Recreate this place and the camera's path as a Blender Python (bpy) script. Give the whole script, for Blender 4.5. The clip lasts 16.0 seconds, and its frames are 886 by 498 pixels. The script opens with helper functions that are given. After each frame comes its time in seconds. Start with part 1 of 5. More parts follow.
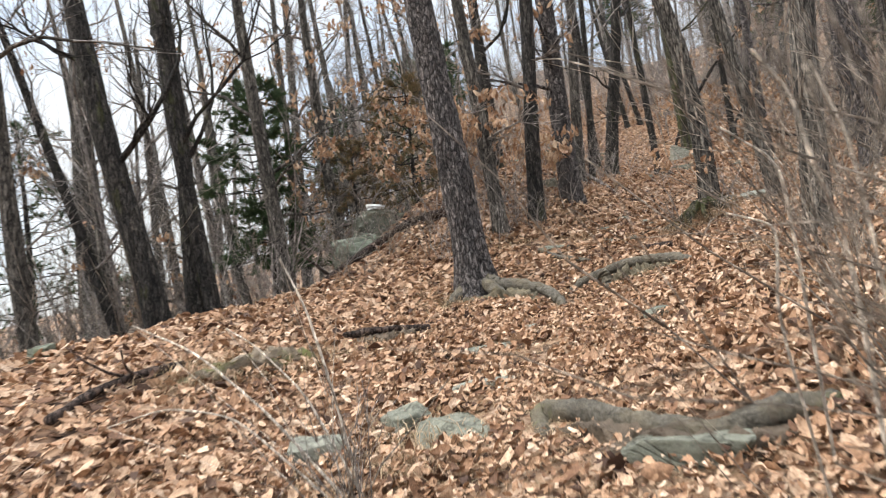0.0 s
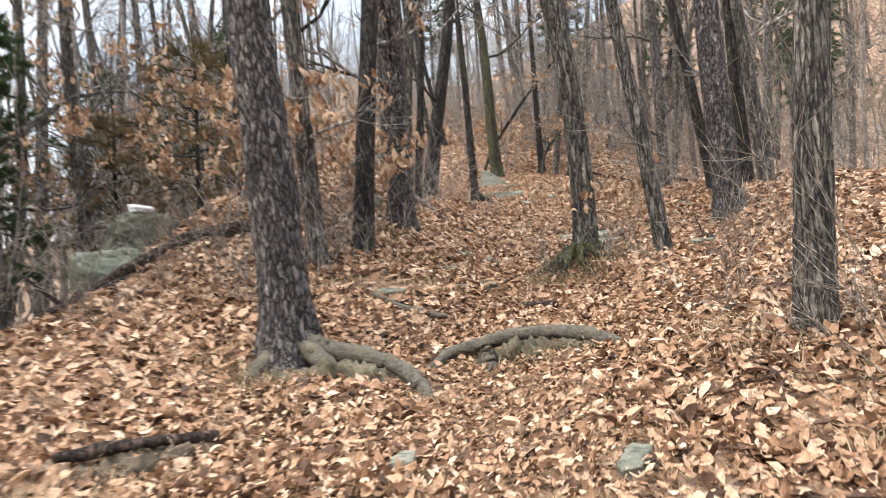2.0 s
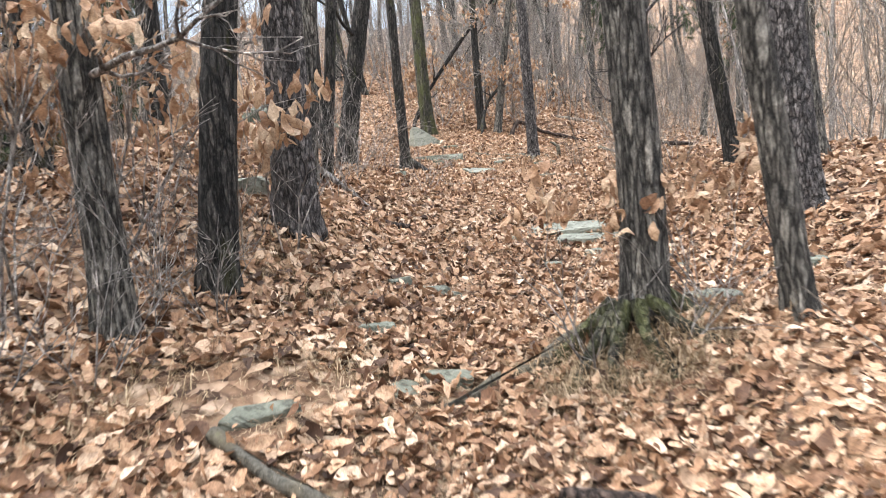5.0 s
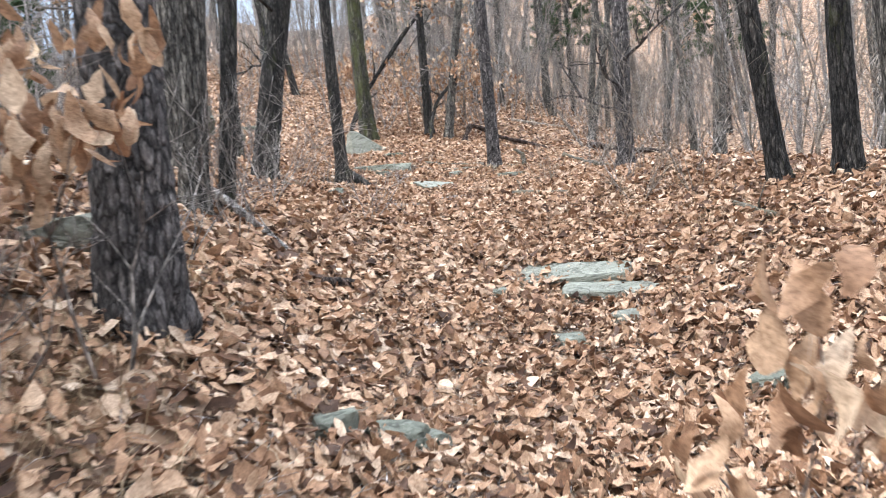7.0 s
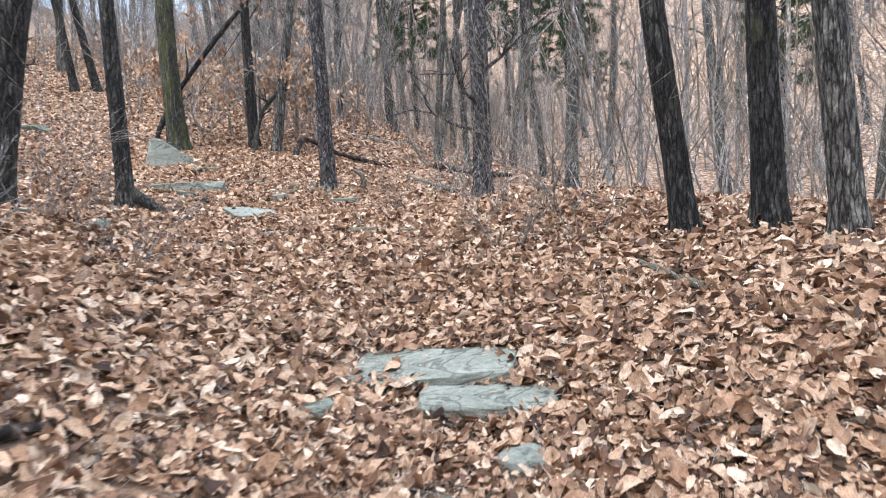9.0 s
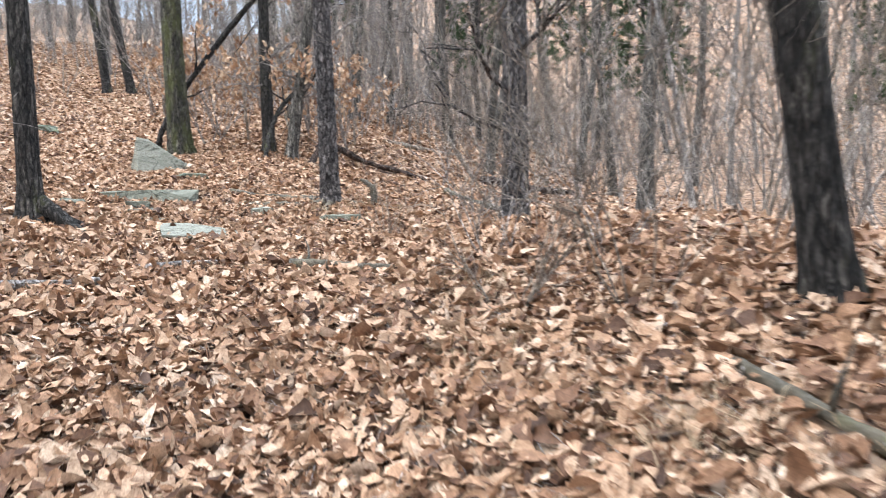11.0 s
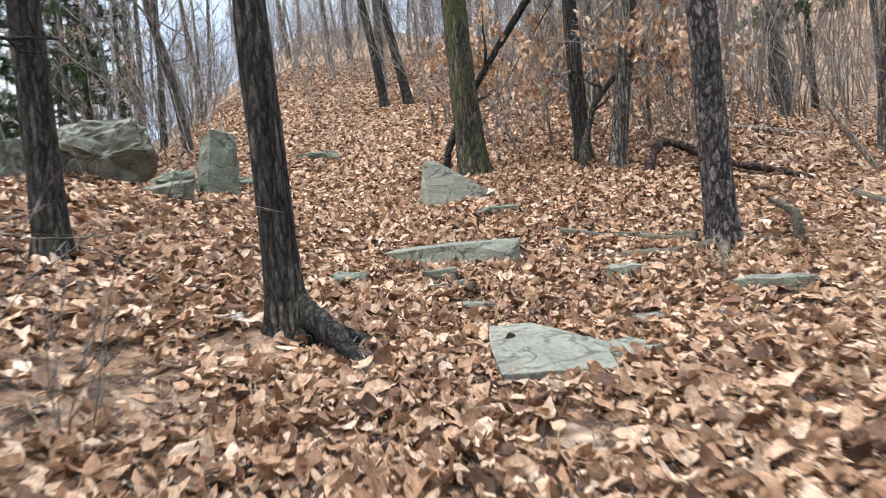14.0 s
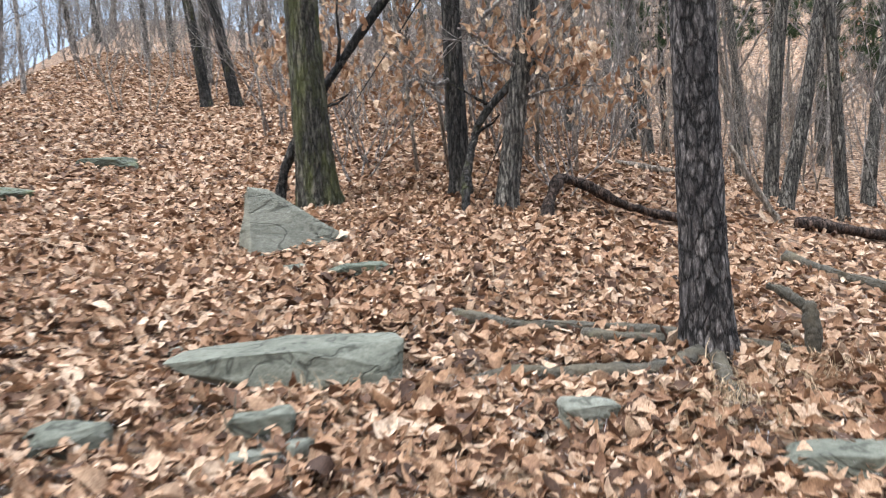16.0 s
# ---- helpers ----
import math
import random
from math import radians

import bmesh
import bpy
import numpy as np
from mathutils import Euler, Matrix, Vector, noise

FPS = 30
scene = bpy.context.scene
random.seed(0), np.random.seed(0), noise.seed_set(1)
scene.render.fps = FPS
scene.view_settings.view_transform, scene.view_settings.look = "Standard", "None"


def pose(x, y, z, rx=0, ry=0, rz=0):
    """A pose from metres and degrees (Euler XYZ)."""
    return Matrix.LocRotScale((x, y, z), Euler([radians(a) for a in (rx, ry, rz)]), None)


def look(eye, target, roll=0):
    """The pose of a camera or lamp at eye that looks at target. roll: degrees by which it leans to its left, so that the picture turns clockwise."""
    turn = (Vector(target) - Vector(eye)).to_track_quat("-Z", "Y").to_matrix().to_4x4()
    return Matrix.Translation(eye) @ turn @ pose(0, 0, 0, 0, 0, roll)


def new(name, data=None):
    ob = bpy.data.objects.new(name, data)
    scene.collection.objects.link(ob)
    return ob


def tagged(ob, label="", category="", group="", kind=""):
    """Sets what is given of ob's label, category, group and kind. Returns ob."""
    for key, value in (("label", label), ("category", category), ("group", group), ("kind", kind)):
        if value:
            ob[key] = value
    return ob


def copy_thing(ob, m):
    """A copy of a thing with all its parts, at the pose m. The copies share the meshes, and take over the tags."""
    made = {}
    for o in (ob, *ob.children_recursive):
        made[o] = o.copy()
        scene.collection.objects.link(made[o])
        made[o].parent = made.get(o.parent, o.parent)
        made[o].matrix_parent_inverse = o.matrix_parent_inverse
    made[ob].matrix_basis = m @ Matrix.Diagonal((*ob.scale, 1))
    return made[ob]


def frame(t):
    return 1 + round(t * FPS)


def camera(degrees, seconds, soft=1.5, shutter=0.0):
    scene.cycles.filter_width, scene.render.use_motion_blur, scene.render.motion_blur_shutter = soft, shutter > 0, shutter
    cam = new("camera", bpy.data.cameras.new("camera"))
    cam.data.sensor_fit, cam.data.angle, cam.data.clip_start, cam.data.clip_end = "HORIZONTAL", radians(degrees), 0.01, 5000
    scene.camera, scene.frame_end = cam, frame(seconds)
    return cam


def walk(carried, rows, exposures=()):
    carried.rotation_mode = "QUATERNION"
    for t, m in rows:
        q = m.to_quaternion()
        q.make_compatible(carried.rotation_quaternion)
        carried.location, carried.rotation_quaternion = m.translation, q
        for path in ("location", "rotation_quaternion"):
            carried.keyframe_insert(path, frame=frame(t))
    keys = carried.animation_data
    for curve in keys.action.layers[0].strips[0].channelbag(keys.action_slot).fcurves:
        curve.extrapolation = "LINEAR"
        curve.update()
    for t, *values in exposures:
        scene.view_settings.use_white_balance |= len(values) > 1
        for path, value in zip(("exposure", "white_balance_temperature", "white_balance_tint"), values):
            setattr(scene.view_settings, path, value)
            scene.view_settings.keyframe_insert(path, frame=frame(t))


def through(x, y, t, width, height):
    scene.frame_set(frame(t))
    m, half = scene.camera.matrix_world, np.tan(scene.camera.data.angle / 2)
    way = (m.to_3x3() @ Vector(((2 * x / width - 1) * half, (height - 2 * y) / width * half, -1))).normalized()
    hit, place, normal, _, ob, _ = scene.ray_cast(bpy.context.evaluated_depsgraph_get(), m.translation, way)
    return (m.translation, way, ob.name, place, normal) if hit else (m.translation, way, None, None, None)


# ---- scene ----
# ---- camera ----
cam = camera(63.7, 16.0, soft=1.0, shutter=0.45)
PATH = [
    (0, (0.572, 0.132, 1.253), (0.51, 2.13, 1.314), -9.1),
    (0.5, (0.398, 0.575, 1.38), (0.479, 2.573, 1.44), -8.7),
    (1, (0.318, 1.219, 1.453), (0.548, 3.205, 1.503), -7.8),
    (1.5, (0.22, 1.848, 1.564), (0.624, 3.806, 1.605), -6.6),
    (2, (0.339, 2.478, 1.633), (0.884, 4.402, 1.645), -4.8),
    (2.5, (0.472, 3.115, 1.66), (1.126, 5.005, 1.597), -3.1),
    (3, (0.718, 3.636, 1.698), (1.392, 5.517, 1.597), -3.0),
    (5.5, (1.46, 6.458, 2.221), (2.221, 8.302, 2.074), -5.2),
    (6, (1.654, 7.077, 2.195), (2.445, 8.908, 2.049), -5.3),
    (6.5, (1.937, 7.651, 2.268), (2.767, 9.464, 2.119), -5.3),
    (7, (2.144, 8.161, 2.422), (3.045, 9.941, 2.278), -5.0),
    (7.5, (2.355, 8.598, 2.384), (3.358, 10.323, 2.248), -4.6),
    (8, (2.58, 9.137, 2.414), (3.701, 10.788, 2.287), -4.2),
    (8.5, (2.83, 9.497, 2.641), (4.109, 11.029, 2.501), -3.2),
    (11, (5.201, 11.194, 2.656), (6.309, 12.857, 2.573), -1.6),
    (11.5, (5.389, 11.759, 2.765), (6.287, 13.545, 2.703), -3.2),
    (12, (5.576, 12.255, 2.849), (6.284, 14.125, 2.802), -4.3),
    (12.5, (5.628, 12.719, 2.991), (6.151, 14.649, 2.942), -5.1),
    (13, (5.656, 13.131, 3.115), (6.103, 15.079, 3.051), -5.4),
    (13.5, (5.719, 13.711, 3.214), (6.126, 15.668, 3.14), -5.7),
    (14, (5.679, 14.385, 3.238), (6.113, 16.337, 3.167), -5.6),
    (14.5, (5.792, 15.106, 3.282), (6.317, 17.035, 3.227), -5.4),
    (15, (5.822, 15.67, 3.377), (6.461, 17.564, 3.334), -4.7),
    (15.5, (5.963, 16.145, 3.444), (6.745, 17.985, 3.385), -3.9),
    (16, (6.194, 16.548, 3.573), (7.071, 18.344, 3.505), -3.0),
]
EXPOSURES = [(0.0, 0.6, 7050, 11), (3.0, 1.02, 7000, 11), (5.5, 1.17, 6550, 10), (6.5, 1.24, 6350, 10), (7.0, 1.15, 6250, 10), (7.5, 1.07, 6050, 10), (8.7, 0.97, 5950, 10), (11.0, 1.08, 6250, 10), (12.0, 0.86, 6750, 11), (14.0, 0.8, 6550, 10), (16.0, 0.79, 6350, 10)]

walk(cam, [(t, look(eye, target, roll)) for t, eye, target, roll in PATH], EXPOSURES)

# ---- world and light ----
world = bpy.data.worlds.new("overcast_sky")
scene.world = world
world.use_nodes = True
wn = world.node_tree
bg = wn.nodes["Background"]
sky = wn.nodes.new("ShaderNodeTexSky")
sky.sky_type, sky.sun_disc = "NISHITA", False
sky.sun_elevation, sky.sun_rotation = radians(42), radians(-60)
# an overcast dome: dimmer towards the horizon, brightest overhead
way = wn.nodes.new("ShaderNodeTexCoord")
split = wn.nodes.new("ShaderNodeSeparateXYZ")
wn.links.new(way.outputs["Generated"], split.inputs[0])
dome = wn.nodes.new("ShaderNodeValToRGB")
dome.color_ramp.elements[0].position, dome.color_ramp.elements[1].position = 0.0, 0.95
dome.color_ramp.elements[0].color = (4.3, 4.65, 5.1, 1)
dome.color_ramp.elements[1].color = (34.0, 34.0, 34.0, 1)
low_sky = dome.color_ramp.elements.new(0.38)
low_sky.color = (5.6, 5.95, 6.4, 1)
wn.links.new(split.outputs["Z"], dome.inputs[0])
cloud_tex = wn.nodes.new("ShaderNodeTexNoise")
cloud_tex.inputs["Scale"].default_value, cloud_tex.inputs["Detail"].default_value = 3.0, 5
cloud_ramp = wn.nodes.new("ShaderNodeValToRGB")
cloud_ramp.color_ramp.elements[0].position, cloud_ramp.color_ramp.elements[1].position = 0.38, 0.66
cloud_ramp.color_ramp.elements[0].color = (0.62, 0.74, 0.9, 1)
cloud_ramp.color_ramp.elements[1].color = (1, 1, 1, 1)
cloud = wn.nodes.new("ShaderNodeMixRGB")
cloud.blend_type = "MULTIPLY"
cloud.inputs[0].default_value = 1.0
sky_mix = wn.nodes.new("ShaderNodeMixRGB")
sky_mix.inputs[0].default_value = 0.86
wn.links.new(cloud_tex.outputs["Fac"], cloud_ramp.inputs[0])
wn.links.new(dome.outputs[0], cloud.inputs[1])
wn.links.new(cloud_ramp.outputs[0], cloud.inputs[2])
wn.links.new(sky.outputs[0], sky_mix.inputs[1])
wn.links.new(cloud.outputs[0], sky_mix.inputs[2])
wn.links.new(sky_mix.outputs[0], bg.inputs["Color"])
bg.inputs["Strength"].default_value = 0.15

sun_data = bpy.data.lights.new("sun", "SUN")
sun_data.energy, sun_data.angle, sun_data.color = 1.9, radians(16), (1.0, 0.95, 0.88)
sun = new("sun", sun_data)
sun.matrix_world = look((-18, 6, 22), (3, 10, 1))


# ---- materials ----
def material(name, rough=0.9):
    m = bpy.data.materials.new(name)
    m.use_nodes = True
    n = m.node_tree
    b = n.nodes["Principled BSDF"]
    b.inputs["Roughness"].default_value = rough
    b.inputs["Specular IOR Level"].default_value = 0.25
    return m, n, b


def ramp(n, source, stops):
    r = n.nodes.new("ShaderNodeValToRGB")
    e = r.color_ramp.elements
    while len(e) < len(stops):
        e.new(0.5)
    for item, (at, colour) in zip(e, stops):
        item.position, item.color = at, (*colour, 1)
    n.links.new(source, r.inputs[0])
    return r.outputs[0]


def coords(n, scale):
    c = n.nodes.new("ShaderNodeTexCoord")
    m = n.nodes.new("ShaderNodeMapping")
    m.inputs["Scale"].default_value = scale
    n.links.new(c.outputs["Object"], m.inputs[0])
    return m.outputs[0]


def tex_noise(n, vector, scale, detail=6, rough=0.6, warp=0.0):
    t = n.nodes.new("ShaderNodeTexNoise")
    t.inputs["Scale"].default_value, t.inputs["Detail"].default_value = scale, detail
    t.inputs["Roughness"].default_value, t.inputs["Distortion"].default_value = rough, warp
    n.links.new(vector, t.inputs["Vector"])
    return t.outputs["Fac"]


def mix(n, kind, fac, a, b):
    m = n.nodes.new("ShaderNodeMixRGB")
    m.blend_type = kind
    for i, v in enumerate((fac, a, b)):
        if isinstance(v, (int, float)):
            m.inputs[i].default_value = v
        elif isinstance(v, tuple):
            m.inputs[i].default_value = (*v, 1)
        else:
            n.links.new(v, m.inputs[i])
    return m.outputs[0]


def bump(n, b, height, strength, distance):
    k = n.nodes.new("ShaderNodeBump")
    k.inputs["Strength"].default_value, k.inputs["Distance"].default_value = strength, distance
    n.links.new(height, k.inputs["Height"])
    n.links.new(k.outputs[0], b.inputs["Normal"])


def bark_material(name, dark, mid, light, plate=(9, 9, 2.2), moss=0.0, furrow=1.0):
    m, n, b = material(name, 0.95)
    v = coords(n, plate)
    warp = n.nodes.new("ShaderNodeTexNoise")
    warp.inputs["Scale"].default_value, warp.inputs["Detail"].default_value, warp.inputs["Roughness"].default_value = 1.1, 7, 0.65
    n.links.new(v, warp.inputs["Vector"])
    shift = mix(n, "LINEAR_LIGHT", 0.55, v, warp.outputs["Color"])
    cell = n.nodes.new("ShaderNodeTexVoronoi")
    cell.feature = "DISTANCE_TO_EDGE"
    cell.inputs["Scale"].default_value = 1.6
    n.links.new(shift, cell.inputs["Vector"])
    crack = ramp(n, cell.outputs["Distance"], [(0.0, (0, 0, 0)), (0.06, (0.4, 0.4, 0.4)), (0.17, (1, 1, 1))])
    plates = n.nodes.new("ShaderNodeTexVoronoi")
    plates.inputs["Scale"].default_value = 1.6
    n.links.new(shift, plates.inputs["Vector"])
    shade = n.nodes.new("ShaderNodeSeparateColor")
    n.links.new(plates.outputs["Color"], shade.inputs[0])
    grain = tex_noise(n, coords(n, (70, 70, 22)), 1.0, 8, 0.75)
    flake = tex_noise(n, coords(n, (26, 26, 13)), 1.0, 5, 0.7, 0.6)
    blotch = tex_noise(n, coords(n, (2.2, 2.2, 1.1)), 1.0, 4)
    base = ramp(n, grain, [(0.3, dark), (0.5, mid), (0.68, light)])
    base = mix(n, "MULTIPLY", 0.95 * furrow, base, ramp(n, crack, [(0.0, (0.1, 0.095, 0.095)), (0.8, (1, 1, 1))]))
    base = mix(n, "MULTIPLY", 0.75, base, ramp(n, shade.outputs[0], [(0.1, (0.5, 0.49, 0.49)), (0.6, (0.95, 0.95, 0.94)), (0.95, (1.6, 1.58, 1.54))]))
    base = mix(n, "MULTIPLY", 0.8, base, ramp(n, flake, [(0.36, (0.42, 0.41, 0.41)), (0.5, (1, 1, 1)), (0.66, (1.5, 1.48, 1.46))]))
    base = mix(n, "MULTIPLY", 0.6, base, ramp(n, blotch, [(0.3, (0.6, 0.6, 0.61)), (0.7, (1.25, 1.22, 1.2))]))
    if moss:
        patch = tex_noise(n, coords(n, (5, 5, 1.6)), 1.0, 6, 0.7)
        lo = 0.62 - 0.3 * moss
        base = mix(n, "MIX", ramp(n, patch, [(lo, (0, 0, 0)), (lo + 0.16, (0.75, 0.75, 0.75))]), base, mix(n, "MIX", grain, (0.025, 0.03, 0.008), (0.11, 0.115, 0.034)))
    n.links.new(base, b.inputs["Base Color"])
    bump(n, b, mix(n, "ADD", 0.5, mix(n, "ADD", 0.35, crack, flake), grain), 1.0, 0.022)
    return m


BARK_PINE = bark_material("pine_bark", (0.024, 0.021, 0.021), (0.09, 0.08, 0.078), (0.29, 0.265, 0.255), (15, 15, 5.0))
BARK_OAK = bark_material("oak_bark", (0.035, 0.032, 0.029), (0.12, 0.11, 0.097), (0.3, 0.28, 0.245), (18, 18, 2.6))
BARK_MOSS = bark_material("mossy_oak_bark", (0.025, 0.023, 0.019), (0.065, 0.06, 0.048), (0.15, 0.135, 0.11), (18, 18, 2.6), moss=0.6)
BARK_DARK = bark_material("dark_wet_bark", (0.014, 0.013, 0.012), (0.04, 0.036, 0.033), (0.13, 0.12, 0.107), (16, 16, 2.8), moss=0.2)
# grey twig bark, lightened: the haze of the far woods is in its colour
BARK_HAZE_GREY = bark_material("haze_grey_twig_bark", (0.24, 0.215, 0.2), (0.37, 0.335, 0.31), (0.52, 0.48, 0.45), (20, 20, 4), furrow=0.5)
TWIG_PALE = bark_material("pale_twig", (0.2, 0.16, 0.13), (0.34, 0.29, 0.24), (0.48, 0.42, 0.36), (30, 30, 6), furrow=0.2)
TWIG_STRAW = bark_material("straw_stalk", (0.6, 0.52, 0.43), (0.74, 0.66, 0.56), (0.84, 0.77, 0.68), (30, 30, 6), furrow=0.1)


def root_material(name, dark, light, moss):
    """Worn barkless wood: fine grain, pits, earth stains and thin moss."""
    m, n, b = material(name, 0.92)
    fine = tex_noise(n, coords(n, (60, 60, 60)), 1.0, 8, 0.75)
    pits = tex_noise(n, coords(n, (17, 17, 24)), 1.0, 6, 0.7, 1.2)
    stain = tex_noise(n, coords(n, (5, 5, 7)), 1.0, 5, 0.6)
    base = ramp(n, fine, [(0.3, dark), (0.7, light)])
    base = mix(n, "MULTIPLY", 0.8, base, ramp(n, pits, [(0.36, (0.3, 0.29, 0.27)), (0.48, (0.9, 0.9, 0.9)), (0.66, (1.25, 1.24, 1.2))]))
    base = mix(n, "MIX", ramp(n, stain, [(0.45, (0, 0, 0)), (0.62, (0.6, 0.6, 0.6))]), base, mix(n, "MIX", fine, (0.06, 0.048, 0.03), (0.2, 0.165, 0.11)))
    patch = tex_noise(n, coords(n, (6, 6, 6)), 1.0, 6, 0.7)
    lo = 0.66 - 0.2 * moss
    base = mix(n, "MIX", ramp(n, patch, [(lo, (0, 0, 0)), (lo + 0.12, (0.6, 0.6, 0.6))]), base, (0.12, 0.125, 0.05))
    n.links.new(base, b.inputs["Base Color"])
    bump(n, b, mix(n, "ADD", 0.5, pits, fine), 1.0, 0.02)
    return m


ROOT_WOOD = root_material("weathered_root", (0.032, 0.028, 0.022), (0.15, 0.135, 0.11), 0.3)
LOG_DARK = bark_material("rotten_log", (0.03, 0.022, 0.018), (0.075, 0.05, 0.04), (0.15, 0.11, 0.09), (12, 12, 3))


def leaf_material(name, stops, rough=0.75, through=0.25):
    m, n, b = material(name, rough)
    g = n.nodes.new("ShaderNodeNewGeometry")
    base = ramp(n, g.outputs["Random Per Island"], stops)
    spots = tex_noise(n, coords(n, (45, 45, 45)), 1.0, 4, 0.7)
    base = mix(n, "MULTIPLY", 0.8, base, ramp(n, spots, [(0.35, (0.5, 0.44, 0.4)), (0.62, (1.12, 1.1, 1.08))]))
    speck = tex_noise(n, coords(n, (150, 150, 150)), 1.0, 3, 0.7)
    base = mix(n, "MULTIPLY", 0.6, base, ramp(n, speck, [(0.36, (0.45, 0.4, 0.36)), (0.52, (1, 1, 1)), (0.7, (1.2, 1.2, 1.2))]))
    n.links.new(base, b.inputs["Base Color"])
    back = n.nodes.new("ShaderNodeBsdfTranslucent")
    n.links.new(base, back.inputs["Color"])
    both = n.nodes.new("ShaderNodeMixShader")
    both.inputs[0].default_value = through
    n.links.new(b.outputs[0], both.inputs[1])
    n.links.new(back.outputs[0], both.inputs[2])
    n.links.new(both.outputs[0], n.nodes["Material Output"].inputs["Surface"])
    return m


LITTER = leaf_material("dry_leaf_litter", [(0.0, (0.055, 0.03, 0.02)), (0.18, (0.16, 0.083, 0.047)), (0.38, (0.31, 0.177, 0.103)), (0.62, (0.43, 0.276, 0.175)), (0.88, (0.52, 0.37, 0.258)), (1.0, (0.64, 0.5, 0.38))], 0.68, 0.15)
HANGING = leaf_material("dry_hanging_leaves", [(0.0, (0.2, 0.105, 0.06)), (0.35, (0.38, 0.23, 0.14)), (0.75, (0.53, 0.37, 0.245)), (1.0, (0.66, 0.52, 0.38))], 0.6, 0.3)
STRAW = leaf_material("dry_grass", [(0.0, (0.17, 0.115, 0.07)), (0.5, (0.33, 0.24, 0.15)), (1.0, (0.52, 0.41, 0.28))])
NEEDLES = leaf_material("green_needles", [(0.0, (0.03, 0.06, 0.03)), (0.6, (0.065, 0.11, 0.05)), (1.0, (0.11, 0.15, 0.07))])

GROUND, n, b = material("forest_soil_and_litter", 1.0)
cells = n.nodes.new("ShaderNodeTexVoronoi")
cells.inputs["Scale"].default_value = 1.0
wob = tex_noise(n, coords(n, (7, 7, 7)), 1.0, 4)
n.links.new(mix(n, "LINEAR_LIGHT", 0.5, coords(n, (11, 11, 11)), wob), cells.inputs["Vector"])
tint = n.nodes.new("ShaderNodeSeparateColor")
n.links.new(cells.outputs["Color"], tint.inputs[0])
base = ramp(n, tint.outputs[0], [(0.0, (0.05, 0.03, 0.02)), (0.35, (0.19, 0.115, 0.072)), (0.7, (0.37, 0.245, 0.16)), (1.0, (0.5, 0.375, 0.275))])
# leaf cells darken towards their rims: shade between leaves put into the colour
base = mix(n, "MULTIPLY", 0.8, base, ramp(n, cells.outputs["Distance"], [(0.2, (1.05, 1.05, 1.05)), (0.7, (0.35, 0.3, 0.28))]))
wide = tex_noise(n, coords(n, (0.35, 0.35, 0.35)), 1.0, 6)
base = mix(n, "MULTIPLY", 0.5, base, ramp(n, wide, [(0.35, (0.7, 0.66, 0.64)), (0.65, (1.1, 1.08, 1.06))]))
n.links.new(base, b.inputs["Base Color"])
bump(n, b, cells.outputs["Distance"], 0.8, 0.04)


def stone_material(name, dark, light, moss):
    m, n, b = material(name, 0.9)
    big = tex_noise(n, coords(n, (2.6, 2.6, 9)), 1.0, 8, 0.7, 0.8)
    fine = tex_noise(n, coords(n, (38, 38, 55)), 1.0, 8, 0.8)
    seam = tex_noise(n, coords(n, (1.7, 3.4, 3.0)), 1.0, 3, 0.5, 1.2)
    crack = ramp(n, seam, [(0.0, (1, 1, 1)), (0.485, (1, 1, 1)), (0.505, (0.25, 0.25, 0.24)), (0.525, (1, 1, 1))])
    base = ramp(n, big, [(0.28, dark), (0.72, light)])
    base = mix(n, "MULTIPLY", 0.85, base, ramp(n, fine, [(0.32, (0.45, 0.45, 0.43)), (0.68, (1.25, 1.25, 1.24))]))
    base = mix(n, "MULTIPLY", 0.8, base, crack)
    patch = tex_noise(n, coords(n, (4, 4, 4)), 1.0, 7, 0.7)
    lo = 0.72 - 0.3 * moss
    base = mix(n, "MIX", ramp(n, patch, [(lo, (0, 0, 0)), (lo + 0.1, (0.8, 0.8, 0.8))]), base, (0.1, 0.105, 0.04))
    n.links.new(base, b.inputs["Base Color"])
    bump(n, b, mix(n, "ADD", 0.5, mix(n, "MULTIPLY", 0.6, big, crack), fine), 0.9, 0.025)
    return m


STONE = stone_material("grey_green_stone", (0.1, 0.103, 0.08), (0.25, 0.252, 0.205), 0.14)
STONE_PALE = stone_material("pale_flat_stone", (0.13, 0.13, 0.105), (0.31, 0.308, 0.255), 0.06)
STONE_WHITE = stone_material("white_quartz", (0.5, 0.5, 0.48), (0.8, 0.8, 0.78), 0.0)
STONE_MOSS = stone_material("mossy_boulder_stone", (0.07, 0.08, 0.058), (0.2, 0.215, 0.17), 0.5)
SOIL, n, b = material("bare_soil_bank", 1.0)
clod = tex_noise(n, coords(n, (16, 16, 16)), 1.0, 8, 0.75)
n.links.new(ramp(n, clod, [(0.3, (0.04, 0.03, 0.022)), (0.7, (0.17, 0.13, 0.095))]), b.inputs["Base Color"])
bump(n, b, clod, 1.0, 0.03)

SOIL_MOSS, n, b = material("mossy_soil_bank", 1.0)
clod = tex_noise(n, coords(n, (16, 16, 16)), 1.0, 8, 0.75)
moss_patch = tex_noise(n, coords(n, (3.5, 3.5, 3.5)), 1.0, 6, 0.65)
earth = ramp(n, clod, [(0.3, (0.07, 0.055, 0.04)), (0.7, (0.25, 0.2, 0.15))])
n.links.new(mix(n, "MIX", ramp(n, moss_patch, [(0.5, (0, 0, 0)), (0.6, (0.8, 0.8, 0.8))]), earth, (0.12, 0.13, 0.035)), b.inputs["Base Color"])
